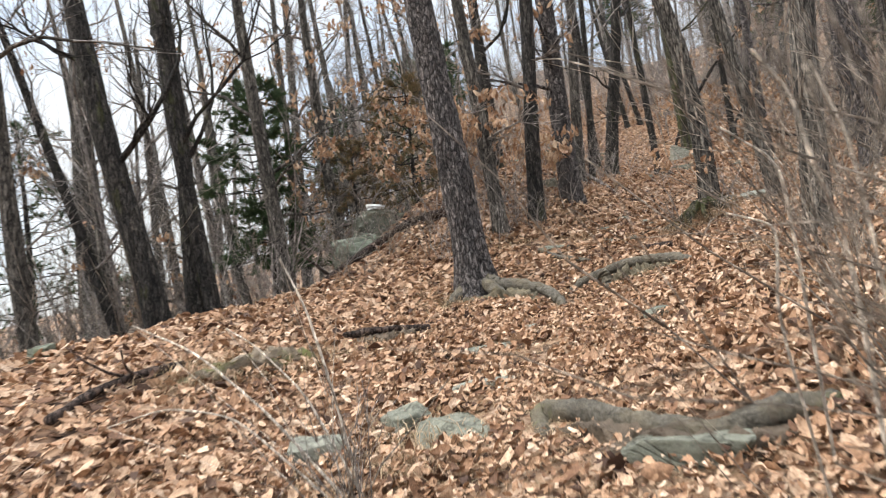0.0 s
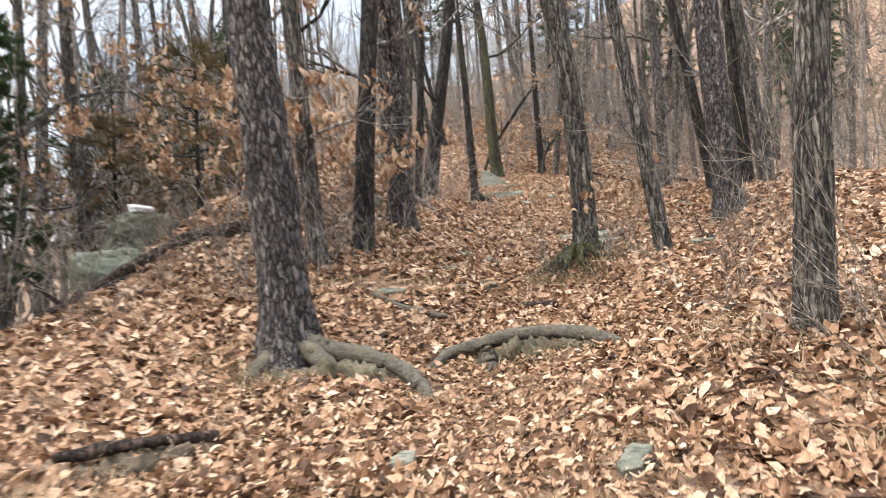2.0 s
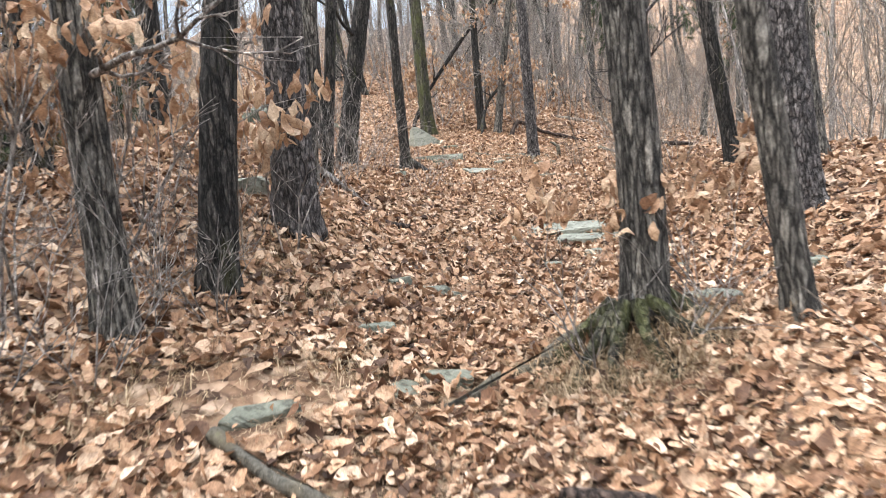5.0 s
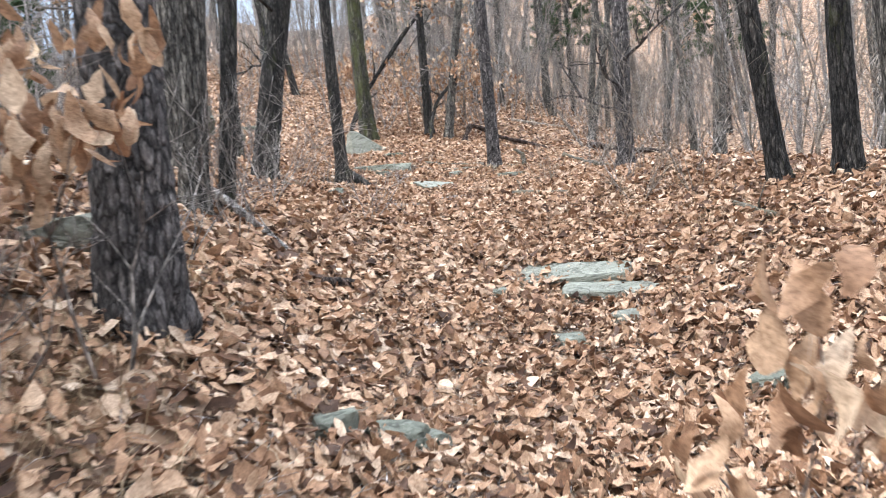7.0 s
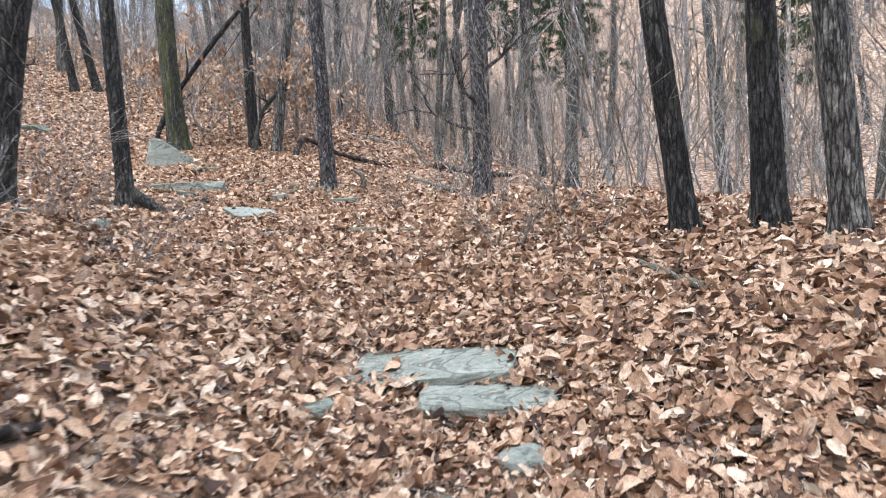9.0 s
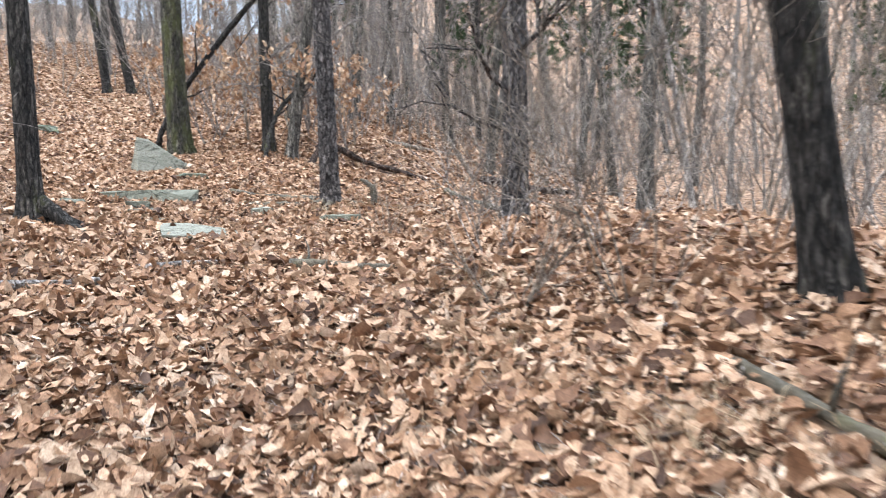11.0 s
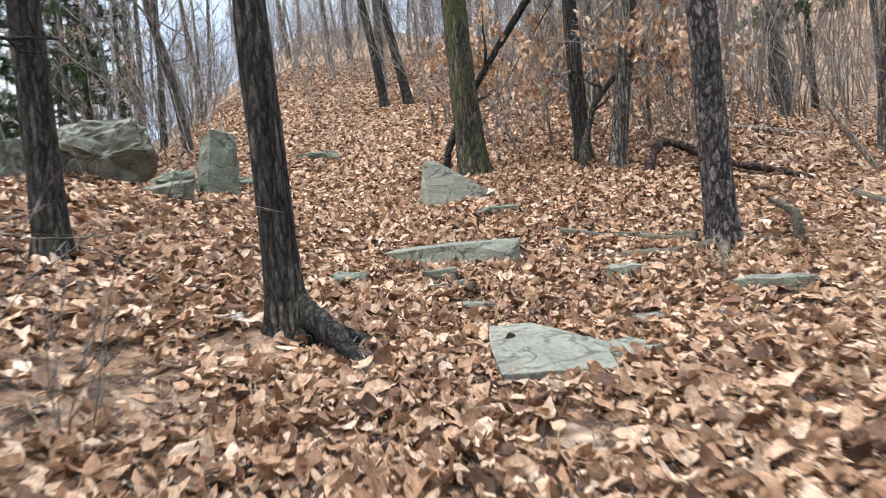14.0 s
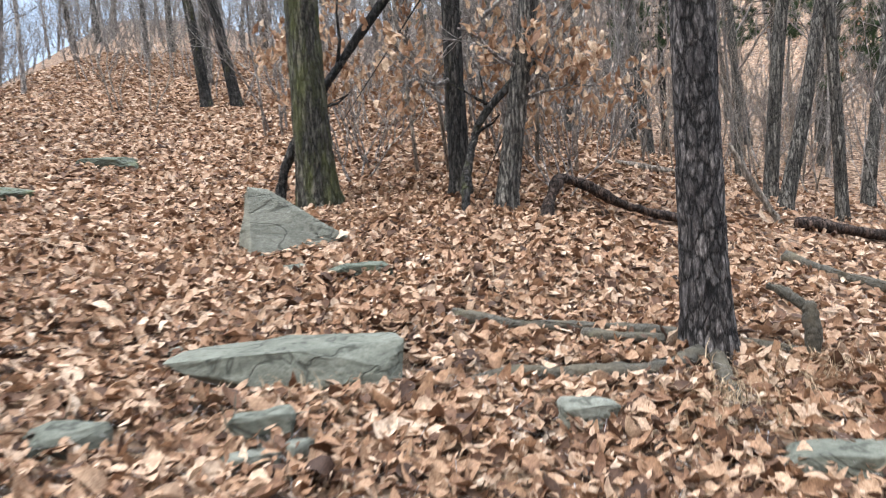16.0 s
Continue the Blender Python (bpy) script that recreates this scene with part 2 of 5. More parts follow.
bump(n, b, clod, 1.0, 0.03)


SOIL_GREY, n, b = material("packed_grey_earth", 1.0)
clod = tex_noise(n, coords(n, (22, 22, 22)), 1.0, 8, 0.75)
wash = tex_noise(n, coords(n, (5, 5, 3)), 1.0, 5, 0.6)
earth = ramp(n, clod, [(0.3, (0.045, 0.038, 0.027)), (0.7, (0.21, 0.18, 0.13))])
n.links.new(mix(n, "MULTIPLY", 0.7, earth, ramp(n, wash, [(0.35, (0.5, 0.48, 0.42)), (0.65, (1.15, 1.13, 1.05))])), b.inputs["Base Color"])
bump(n, b, clod, 1.0, 0.03)


# ---- mesh helpers ----
def mesh_of(name, verts, faces, mat, smooth=False):
    """One mesh from an (n, 3) array and an (m, k) array of corners."""
    verts, faces = np.asarray(verts, np.float32), np.asarray(faces, np.int32)
    me = bpy.data.meshes.new(name)
    k = faces.shape[1]
    me.vertices.add(len(verts))
    me.vertices.foreach_set("co", verts.ravel())
    me.loops.add(faces.size)
    me.loops.foreach_set("vertex_index", faces.ravel())
    me.polygons.add(len(faces))
    me.polygons.foreach_set("loop_start", np.arange(0, faces.size, k, dtype=np.int32))
    me.update(calc_edges=True)
    if smooth:
        me.polygons.foreach_set("use_smooth", np.ones(len(faces), bool))
    me.materials.append(mat)
    return me


def part(name, me, parent, label="", at=(0, 0, 0)):
    ob = new(name, me)
    ob.parent = parent
    ob.location = at
    if label:
        tagged(ob, label)
    return ob


def thing(name, at, label, category, group="", turn=0.0):
    ob = new(name)
    ob.empty_display_size = 0.1
    ob.matrix_world = pose(*at, 0, 0, turn)
    return tagged(ob, label, category, group)


def solid(name, me, at, label, category, group="", kind=""):
    ob = new(name, me)
    ob.location = at
    return tagged(ob, label, category, group, kind)


CLEAR = []  # round patches (x, y, radius) where few leaves lie


def softplus(v, s):
    return s * np.log1p(np.exp(np.clip(v / s, -40, 40)))


def hash_noise(x, y, seed=0):
    """Smooth value noise in -1..1, for arrays."""
    xi, yi = np.floor(x), np.floor(y)
    fx, fy = x - xi, y - yi
    fx, fy = fx * fx * (3 - 2 * fx), fy * fy * (3 - 2 * fy)

    def corner(a, b):
        v = np.sin(a * 127.1 + b * 311.7 + seed * 74.7) * 43758.5453
        return 2 * (v - np.floor(v)) - 1

    low = corner(xi, yi) * (1 - fx) + corner(xi + 1, yi) * fx
    high = corner(xi, yi + 1) * (1 - fx) + corner(xi + 1, yi + 1) * fx
    return low * (1 - fy) + high * fy


# ---- the lie of the land ----
MOUNDS = [
    (0.0, 1.0, 2.3, -0.166),
    (-3.0, 6.0, 2.3, 0.671),
    (0.5, 6.5, 2.3, -0.562),
    (3.0, 5.0, 2.3, 0.207),
    (3.8, 9.0, 1.3, -0.021),
    (0.0, 10.0, 2.3, 0.225),
    (4.0, 12.0, 2.3, -1.697),
    (7.0, 11.0, 2.3, 0.481),
    (2.0, 13.0, 2.3, 1.793),
    (6.5, 14.5, 2.3, -0.169),
    (4.0, 17.0, 2.3, 0.164),
    (8.0, 17.5, 2.3, -0.215),
    (6.0, 20.0, 2.3, -0.620),
    (9.0, 21.0, 2.3, 0.577),
    (11.5, 20.0, 2.3, -0.993),
    (7.0, 24.0, 2.3, -0.370),
    (10.0, 25.0, 2.3, 0.180),
    (3.0, 21.0, 2.3, 1.256),
    (3.95, 8.6, 0.6, 0.2),
    (3.46, 8.76, 0.27, 0.1),
]


def height(x, y):
    """The forest floor: a slope with a brow that falls away on one side and a gully on the other."""
    x, y = np.asarray(x, float), np.asarray(y, float)
    far_y = np.clip(y, -40, 85)
    z = 0.0840 + 0.0913 * np.clip(x, -60, 60) + 0.1246 * far_y
    for cx, cy, spread, h in MOUNDS:
        z = z + h * np.exp(-((x - cx) ** 2 + (y - cy) ** 2) / (2 * spread**2))
    z = z + 0.2 * softplus(y - 23.5 - 0.15 * x, 1.5) - 0.2 * softplus(y - 85, 6)
    brow = np.interp(y, [-60, 6.5, 10, 14, 19, 24, 32, 45, 90], [-61, -4.3, -1.4, 0.0, 1.2, 2.2, 4.0, 6.0, 10.0])
    z = z - 34 * np.tanh(0.62 * softplus(brow - x, 0.6) / 34)
    gully = 0.32 * softplus(x - 5.9 - 0.28 * np.clip(y, -5, 30), 0.8)
    return z - 3.5 * np.tanh(gully / 3.5) + 0.5 * softplus(x - 30, 5) - 0.5 * softplus(x - 75, 8)


def tubes(runs):
    """Joins runs of (points, radii, sides) into one set of vertices and quads."""
    vs, fs, at = [], [], 0
    for pts, rad, sides in runs:
        pts, rad = np.asarray(pts, float), np.asarray(rad, float)
        d = np.gradient(pts, axis=0)
        d /= np.linalg.norm(d, axis=1)[:, None] + 1e-9
        ref = np.array([0.31, 0.95, 0.05]) if abs(d[0][2]) > 0.6 else np.array([0.05, 0.1, 1.0])
        u = np.cross(d, ref)
        u /= np.linalg.norm(u, axis=1)[:, None] + 1e-9
        w = np.cross(d, u)
        a = np.linspace(0, 2 * np.pi, sides, endpoint=False)
        r = rad if rad.ndim == 2 else rad[:, None] * np.ones(sides)
        ring = pts[:, None] + r[..., None] * (np.cos(a)[None, :, None] * u[:, None] + np.sin(a)[None, :, None] * w[:, None])
        m = len(pts)
        i, j = np.meshgrid(np.arange(m - 1), np.arange(sides), indexing="ij")
        q = np.stack([i * sides + j, i * sides + (j + 1) % sides, (i + 1) * sides + (j + 1) % sides, (i + 1) * sides + j], -1).reshape(-1, 4)
        vs.append(ring.reshape(-1, 3))
        fs.append(q + at)
        at += m * sides
        # the ends, drawn together to a point
        for row, flip in ((0, 1), (m - 1, 0)):
            tip = np.arange(sides) + row * sides + at - m * sides
            vs.append(pts[row][None] + (d[row] * rad[row].mean() * (0.5 if not flip else -0.5))[None])
            nxt = np.roll(tip, -1)
            end = np.full(sides, at)
            fs.append(np.stack([tip, nxt, end, end], -1)[:, [1, 0, 2, 2]] if flip else np.stack([tip, nxt, end, end], -1))
            at += 1
    return np.concatenate(vs), np.concatenate(fs)


def quads_clean(f):
    """Splits quads with a doubled last corner off as triangles: all as triangles."""
    a, b = f[:, [0, 1, 2]], f[f[:, 2] != f[:, 3]][:, [0, 2, 3]]
    return np.concatenate([a, b])


def tube_mesh(name, runs, mat, smooth=True):
    v, f = tubes(runs)
    return mesh_of(name, v, quads_clean(f), mat, smooth)


def grow(rng, start, way, length, radius, depth, out, droop=0.0, wander=0.22, sides=5):
    """A limb that wanders and forks, as runs for tubes()."""
    n = (3, 4, 6)[depth]
    pts, d = [np.array(start, float)], np.array(way, float)
    d /= np.linalg.norm(d)
    for _ in range(n):
        d = d + rng.normal(0, wander, 3) + np.array([0, 0, 0.07 - droop])
        d /= np.linalg.norm(d)
        pts.append(pts[-1] + d * length / n)
    pts = np.array(pts)
    out.append((pts, radius * np.linspace(1, 0.3, n + 1), max(3, sides)))
    if depth > 0:
        for k in range(rng.integers(3, 6)):
            i = rng.integers(1, n)
            side = rng.normal(0, 1, 3)
            side -= side @ d * d
            nd = (pts[i] - pts[i - 1]) / (length / n) + 0.85 * side / np.linalg.norm(side) + np.array([0, 0, 0.2])
            grow(rng, pts[i], nd, length * rng.uniform(0.35, 0.62), radius * 0.5 * (1 - 0.5 * i / n) + 0.0015, depth - 1, out, droop, wander, sides - 1)
    return pts


def trunk_run(rng, h, r, lean, sides, rings, flare, rough, bend=0.02, pine=False, curve=0.0):
    low, mid = int(rings * 0.4), int(rings * 0.45)
    z = np.concatenate([np.linspace(-0.35, 1.0, low, endpoint=False), np.linspace(1.0, 3.8, mid, endpoint=False), np.linspace(3.8, h, rings - low - mid)])
    zz = np.clip(z, 0, None)
    wob = rng.uniform(-1, 1, 4)
    x = lean[0] * zz + bend * h * (wob[0] * np.sin(zz / h * 5 + wob[1]) - wob[0] * np.sin(wob[1])) * np.minimum(1, zz / 3)
    y = lean[1] * zz + bend * h * (wob[2] * np.sin(zz / h * 4 + wob[3]) - wob[2] * np.sin(wob[3])) * np.minimum(1, zz / 3)
    x = x + curve * np.minimum(zz, 4) * (2 * zz - np.minimum(zz, 4))
    pts = np.stack([x, y, z], 1)
    a = np.linspace(0, 2 * np.pi, sides, endpoint=False)
    rad = r * (1 - 0.72 * zz / h)[:, None] * np.ones(sides)
    toes = 0.5 + 0.5 * np.cos(a * 4 + rng.uniform(0, 6) + 0.8 * np.sin(a + rng.uniform(0, 6)))
    foot = np.exp(-np.clip(z + 0.05, 0, None) / (0.9 * r + 0.05))
    rad *= 1 + flare * foot[:, None] * (0.35 + 0.9 * toes[None])
    if rough:
        A, Z = np.meshgrid(a, z)
        seed = rng.integers(0, 999)
        if pine:
            g = 1.6 * np.minimum(1, 3.2 * np.abs(hash_noise(A * 2.6, Z * 7 + seed, 1))) - 1 + 0.5 * hash_noise(A * 7, Z * 19 + seed, 2)
        else:
            g = 1.6 * np.minimum(1, 3 * np.abs(hash_noise(A * 3.2 + 0.5 * hash_noise(A, Z * 3 + seed, 6), Z * 2.6 + seed, 3))) - 1 + 0.5 * hash_noise(A * 7, Z * 14 + seed, 4)
        g = np.where(np.arange(sides)[None] == 0, 0.5 * (g[:, 1:2] + g[:, -1:]), g)
        rad *= 1 + rough * g
        rad *= 1 + 0.06 * hash_noise(np.cos(A) * 1.5 + 9, Z * 1.5 + seed, 5)
    return pts, rad, sides


LEAF_Y = np.array([0.0, 0.2, 0.42, 0.62, 0.84, 1.0])
LEAF_W = np.array([0.02, 0.15, 0.2, 0.27, 0.2, 0.04])


def simple_leaves(rng, centre, normal_up, size, flat=0.5):
    """Small ovate leaves creased along the midrib, for the spread away from the trail."""
    c = np.asarray(centre, float)
    n = len(c)
    up = np.asarray(normal_up) + rng.normal(0, flat, (n, 3))
    up /= np.linalg.norm(up, axis=1)[:, None]
    ax = rng.normal(0, 1, (n, 3))
    ax -= (ax * up).sum(1)[:, None] * up
    ax /= np.linalg.norm(ax, axis=1)[:, None] + 1e-9
    sd = np.cross(ax, up)
    s = np.asarray(size)[:, None]
    w, f = rng.uniform(0.17, 0.3, (n, 1)), rng.normal(0.1, 0.13, (n, 1))
    k, e = rng.normal(0.06, 0.13, (n, 1)), rng.normal(0.06, 0.13, (n, 1))
    a, b = rng.uniform(0.7, 1.05, (n, 1)), rng.uniform(0.8, 1.15, (n, 1))
    V = np.stack([
        c - 0.5 * s * ax + k * s * up,
        c - 0.2 * s * ax + a * w * s * sd + f * s * up,
        c + 0.28 * s * ax + b * w * s * sd + f * s * up,
        c + 0.5 * s * ax + e * s * up,
        c + 0.25 * s * ax - a * w * s * sd + f * s * up,
        c - 0.16 * s * ax - b * w * s * sd + f * s * up,
    ], 1).reshape(-1, 3)
    q = np.array([(0, 1, 2, 3), (3, 4, 5, 0)])
    return V, (q[None] + (np.arange(n) * 6)[:, None, None]).reshape(-1, 4)


def leaves(rng, centre, normal_up, size, fine, flat=0.5, hang=False):
    """Curled leaf blades, each an island: vertices and quads. centre (n, 3); size (n,)."""
    c = np.asarray(centre, float)
    n = len(c)
    yy, ww = (LEAF_Y, LEAF_W) if fine else (np.array([0.0, 0.55, 1.0]), np.array([0.06, 0.34, 0.05]))
    k = len(yy)
    s = np.asarray(size)[:, None]
    wide = rng.uniform(0.75, 1.25, (n, 1)) * (0.85 if hang else 1.0)
    fold, curl, twist = rng.normal(0.5, 0.5, (n, 1)), rng.normal(0.45, 0.85, (n, 1)), rng.normal(0, 0.45, (n, 1))
    along = (yy - 0.5)[None] * np.ones((n, 1))
    lift = curl * (along**2 - 0.08) * 1.3
    wl = ww[None] * wide * rng.uniform(0.7, 1.25, (n, k))
    wr = ww[None] * wide * rng.uniform(0.7, 1.25, (n, k))
    roll = fold[:, :, None] * 0.8
    tw = twist * along * 2
    P = np.zeros((n, k, 3, 3))
    for col, w, sg in ((0, wl, -1), (1, wl * 0, 0), (2, wr, 1)):
        P[:, :, col, 0] = sg * w * np.cos(tw)
        P[:, :, col, 1] = along
        P[:, :, col, 2] = lift + np.abs(w) * roll[:, :, 0] + sg * w * np.sin(tw)
    P *= s[:, :, None, None]
    if hang:
        up = np.stack([rng.normal(0, 1, n), rng.normal(0, 1, n), rng.normal(0, 0.5, n)], 1)
        ax = np.stack([rng.normal(0, 0.45, n), rng.normal(0, 0.45, n), -np.ones(n)], 1)
    else:
        up = np.asarray(normal_up) + rng.normal(0, flat, (n, 3))
        ax = rng.normal(0, 1, (n, 3))
    up /= np.linalg.norm(up, axis=1)[:, None]
    ax -= (ax * up).sum(1)[:, None] * up
    ax /= np.linalg.norm(ax, axis=1)[:, None] + 1e-9
    sd = np.cross(ax, up)
    V = P[..., 0:1] * sd[:, None, None] + P[..., 1:2] * ax[:, None, None] + P[..., 2:3] * up[:, None, None] + c[:, None, None]
    i = np.arange(k - 1)
    q = np.concatenate([np.stack([i * 3 + o, i * 3 + o + 1, i * 3 + o + 4, i * 3 + o + 3], 1) for o in (0, 1)])
    F = (q[None] + (np.arange(n) * k * 3)[:, None, None]).reshape(-1, 4)
    return V.reshape(-1, 3), F

# ---- the forest floor ----
def graded(lo, hi, fine_lo, fine_hi, step, grow_by=1.16):
    mid = list(np.arange(fine_lo, fine_hi, step))
    left, right, s = [], [], step
    p = fine_lo
    while p > lo:
        s *= grow_by
        p -= s
        left.append(p)
    s, p = step, mid[-1]
    while p < hi:
        s *= grow_by
        p += s
        right.append(p)
    return np.array(left[::-1] + mid + right)


def floor_z(x, y):
    """The height with its small hummocks."""
    return height(x, y) + 0.05 * hash_noise(x * 1.3, y * 1.3, 11) + 0.025 * hash_noise(x * 3.1, y * 3.1, 12)


gx, gy = graded(-400, 400, -7, 15, 0.13), graded(-200, 500, -3, 30, 0.13)
GX, GY = np.meshgrid(gx, gy)
gi = np.arange(GX.size).reshape(GX.shape)
gq = np.stack([gi[:-1, :-1], gi[:-1, 1:], gi[1:, 1:], gi[1:, :-1]], -1).reshape(-1, 4)
gv = np.stack([GX, GY, floor_z(GX, GY)], -1).reshape(-1, 3)
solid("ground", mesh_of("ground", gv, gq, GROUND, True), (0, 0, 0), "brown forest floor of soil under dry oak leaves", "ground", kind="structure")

rng = np.random.default_rng(7)


def on_floor(x, y):
    return float(floor_z(np.array([x]), np.array([y]))[0])


# ---- trees ----
def tree(x, y, r, lean, label, bark, name="oak_tree", h=10.0, limb_from=3.5, limbs=6, seed=1, pine=False, near=True, flare=0.45, bend=0.012, leafy=0, low=(), depth=2, curve=0.0):
    rg = np.random.default_rng(seed)
    base = thing(name, (x, y, on_floor(x, y)), label, "tree")
    run = trunk_run(rg, h, r, lean, 46 if near else 12, 130 if near else 24, flare, (0.055 if pine else 0.05) if near else 0.03, bend, pine, curve)
    part("trunk", tube_mesh("trunk", [run], bark), base)
    pts = run[0]
    tips, twigs = [], []
    spots = [(zz, None) for zz in np.linspace(limb_from, h * 0.96, limbs)] + [(a, b) for a, b in low]
    for k, (zz, ang) in enumerate(spots):
        i = int(np.argmin(np.abs(pts[:, 2] - zz)))
        a = k * 2.4 + rg.uniform(-0.4, 0.4) if ang is None else ang
        short = 1.0 if ang is None else 0.45
        out = []
        way = (np.cos(a), np.sin(a), 0.75 if ang is None else 0.15)
        length = short * h * rg.uniform(0.2, 0.34) * (1.1 - 0.5 * zz / h)
        grow(rg, pts[i], way, length, max(0.012, 0.32 * r * (1 - 0.6 * zz / h)) * (0.6 + 0.4 * short), depth, out)
        part("limb", tube_mesh("limb", out[:1], bark if r > 0.12 else BARK_HAZE_GREY), base)
        twigs += out[1:]
        tips += [o[0][-1] for o in out] + [o[0][len(o[0]) // 2] for o in out]
    tagged(part("twig_crown", tube_mesh("twig_crown", twigs, bark if near and r > 0.12 else BARK_HAZE_GREY), base), kind="stuff")
    if leafy and tips:
        tips = np.array(tips)
        bunch = tips[rg.integers(0, len(tips), max(1, leafy // 7))]
        c = bunch[rg.integers(0, len(bunch), leafy)] + rg.normal(0, 0.07, (leafy, 3))
        v, f = leaves(rg, c, (0, 0, 1), rg.uniform(0.08, 0.15, leafy), True, hang=True)
        tagged(part("dry_foliage", mesh_of("dry_foliage", v, f, HANGING, True), base, "brown withered leaves still hanging"), kind="stuff")
    return base


GREY = "grey-brown oak with furrowed bark on leaf litter"
tree(0.63, 7.72, 0.185, (-0.02, 0.0), "large dark pine with plated bark and bare roots beside path", BARK_PINE, "pine_tree", 11, 4.6, 7, 3, True, flare=0.95, bend=0.006)
tree(1.65, 10.3, 0.115, (0.075, -0.02), "dark straight oak trunk with furrowed bark beside brush", BARK_DARK, h=10, seed=4, leafy=160, low=((1.9, 2.6), (2.3, -0.6)))
tree(2.35, 11.42, 0.165, (0.02, -0.006), "stout dark pine with thick plated bark beside path", BARK_PINE, "pine_tree", 11, 4.5, 7, 5, True, flare=0.35, low=((1.75, 3.6), (2.0, -1.6)), leafy=110, bend=0.004)
tree(1.1, 9.85, 0.105, (-0.035, 0.014), GREY, BARK_OAK, h=9, seed=6, low=((1.7, 4.4), (1.3, 5.5)), leafy=140)
tree(3.55, 8.76, 0.115, (0.06, -0.005), "leaning oak with mossy foot on a root mound", BARK_OAK, h=10, seed=8, flare=0.4, bend=0.003, curve=-0.05)
tree(3.22, 5.58, 0.105, (0.06, -0.01), "slim grey oak among dry brush on the bank", BARK_OAK, h=9, seed=9, leafy=60)
tree(6.55, 10.45, 0.185, (-0.05, 0.02), "stout dark pine with plated bark on the bank", BARK_PINE, "pine_tree", 11, 4, 6, 10, True, leafy=60)
tree(4.17, 8.38, 0.08, (-0.1, 0.02), "slim leaning grey oak on the bank", BARK_OAK, h=8, limb_from=2.8, seed=11, leafy=40)
tree(2.87, 13.35, 0.1, (0.09, -0.045), GREY, BARK_OAK, h=9, seed=12, low=((1.6, 3.0),), leafy=60)
tree(3.15, 13.68, 0.065, (0.1, -0.05), "thin dark oak trunk behind a pine", BARK_DARK, h=8, seed=13, limb_from=2.6)
tree(4.2, 16.8, 0.15, (0.15, -0.08), "leaning dark oak hung with dry vine stems", BARK_DARK, h=9.5, seed=14, low=((1.4, 2.0), (1.9, 4.0)))
tree(5.67, 18.15, 0.095, (-0.022, -0.012), "slim dark oak with a spreading root foot beside path", BARK_DARK, h=9, seed=15, flare=0.9, bend=0.006)
tree(4.36, 19.0, 0.1, (0.0, -0.009), "slim dark oak on the leafy slope", BARK_DARK, h=9, seed=16)
tree(8.15, 23.2, 0.185, (-0.05, 0.02), "oak with green moss on bark beside triangular rock", BARK_MOSS, h=10, seed=17, limb_from=3.8)
tree(9.5, 22.85, 0.105, (-0.005, 0.004), "dark multi-stem oak with withered orange leaves", BARK_DARK, h=8, seed=18, limb_from=1.6, limbs=7, leafy=520, low=((0.9, 2.4), (1.2, 3.6)))
tree(9.62, 22.2, 0.1, (0.14, -0.06), "leaning grey oak stem with withered orange leaves", BARK_OAK, h=8, seed=19, limb_from=1.5, limbs=7, leafy=620, low=((1.0, 0.2), (1.3, 3.4), (1.1, 5.2)))
tree(8.87, 19.12, 0.118, (-0.012, 0.0), "straight pine with scaly grey bark beside trail", BARK_PINE, "pine_tree", 10.5, 4.4, 6, 20, True, flare=0.35, bend=0.005)
tree(9.63, 16.55, 0.13, (0.01, -0.004), "dark oak tangled in bare twigs", BARK_PINE, h=9.5, seed=21, limb_from=2.4, limbs=8, low=((1.2, 3.5), (1.6, 4.5), (0.9, 2.6)))
tree(8.0, 12.66, 0.097, (-0.115, 0.075), "leaning dark oak on the bank edge", BARK_DARK, h=9, seed=22)
tree(8.25, 12.15, 0.11, (-0.04, 0.03), "dark straight oak on the bank edge", BARK_DARK, h=9.5, seed=23, low=((1.6, 3.9),))
tree(8.15, 11.6, 0.105, (-0.05, 0.04), GREY, BARK_OAK, h=9, seed=24, limb_from=2.2, limbs=8)
tree(8.35, 31.1, 0.11, (-0.1, 0.02), "dark oak leaning on the hillside", BARK_DARK, h=9, seed=25, near=False)
tree(8.95, 31.2, 0.115, (-0.17, 0.06), "dark leaning oak beside its twin on the hillside", BARK_DARK, h=9, seed=26, near=False)
tree(14.6, 23.4, 0.1, (0.05, -0.03), GREY, BARK_OAK, h=9, seed=27, near=False)
tree(14.0, 22.7, 0.095, (0.2, -0.1), "leaning grey oak in the gully", BARK_OAK, h=8, seed=28, near=False)
tree(14.66, 22.4, 0.08, (-0.01, 0.0), GREY, BARK_OAK, h=9, seed=29, near=False)
tree(-3.34, 9.1, 0.18, (-0.1, 0.0), "thick dark oak with mossy foot at the brow", BARK_DARK, h=10, seed=30, flare=0.3, limb_from=2.8)
tree(-3.2, 9.75, 0.13, (0.0, 0.0), "dark oak stem in a clump at the brow", BARK_DARK, h=10, seed=31, limb_from=3.0)
tree(-2.92, 9.75, 0.125, (-0.03, 0.0), "dark oak stem in a clump at the brow", BARK_DARK, h=10, seed=32, limb_from=3.0)
tree(-4.1, 10.1, 0.1, (-0.24, 0.0), "slim dark oak leaning out over the slope", BARK_DARK, h=9, seed=33, limb_from=2.6)
tree(-5.24, 12.0, 0.12, (-0.06, 0.0), GREY, BARK_OAK, h=11, seed=34, limb_from=4)
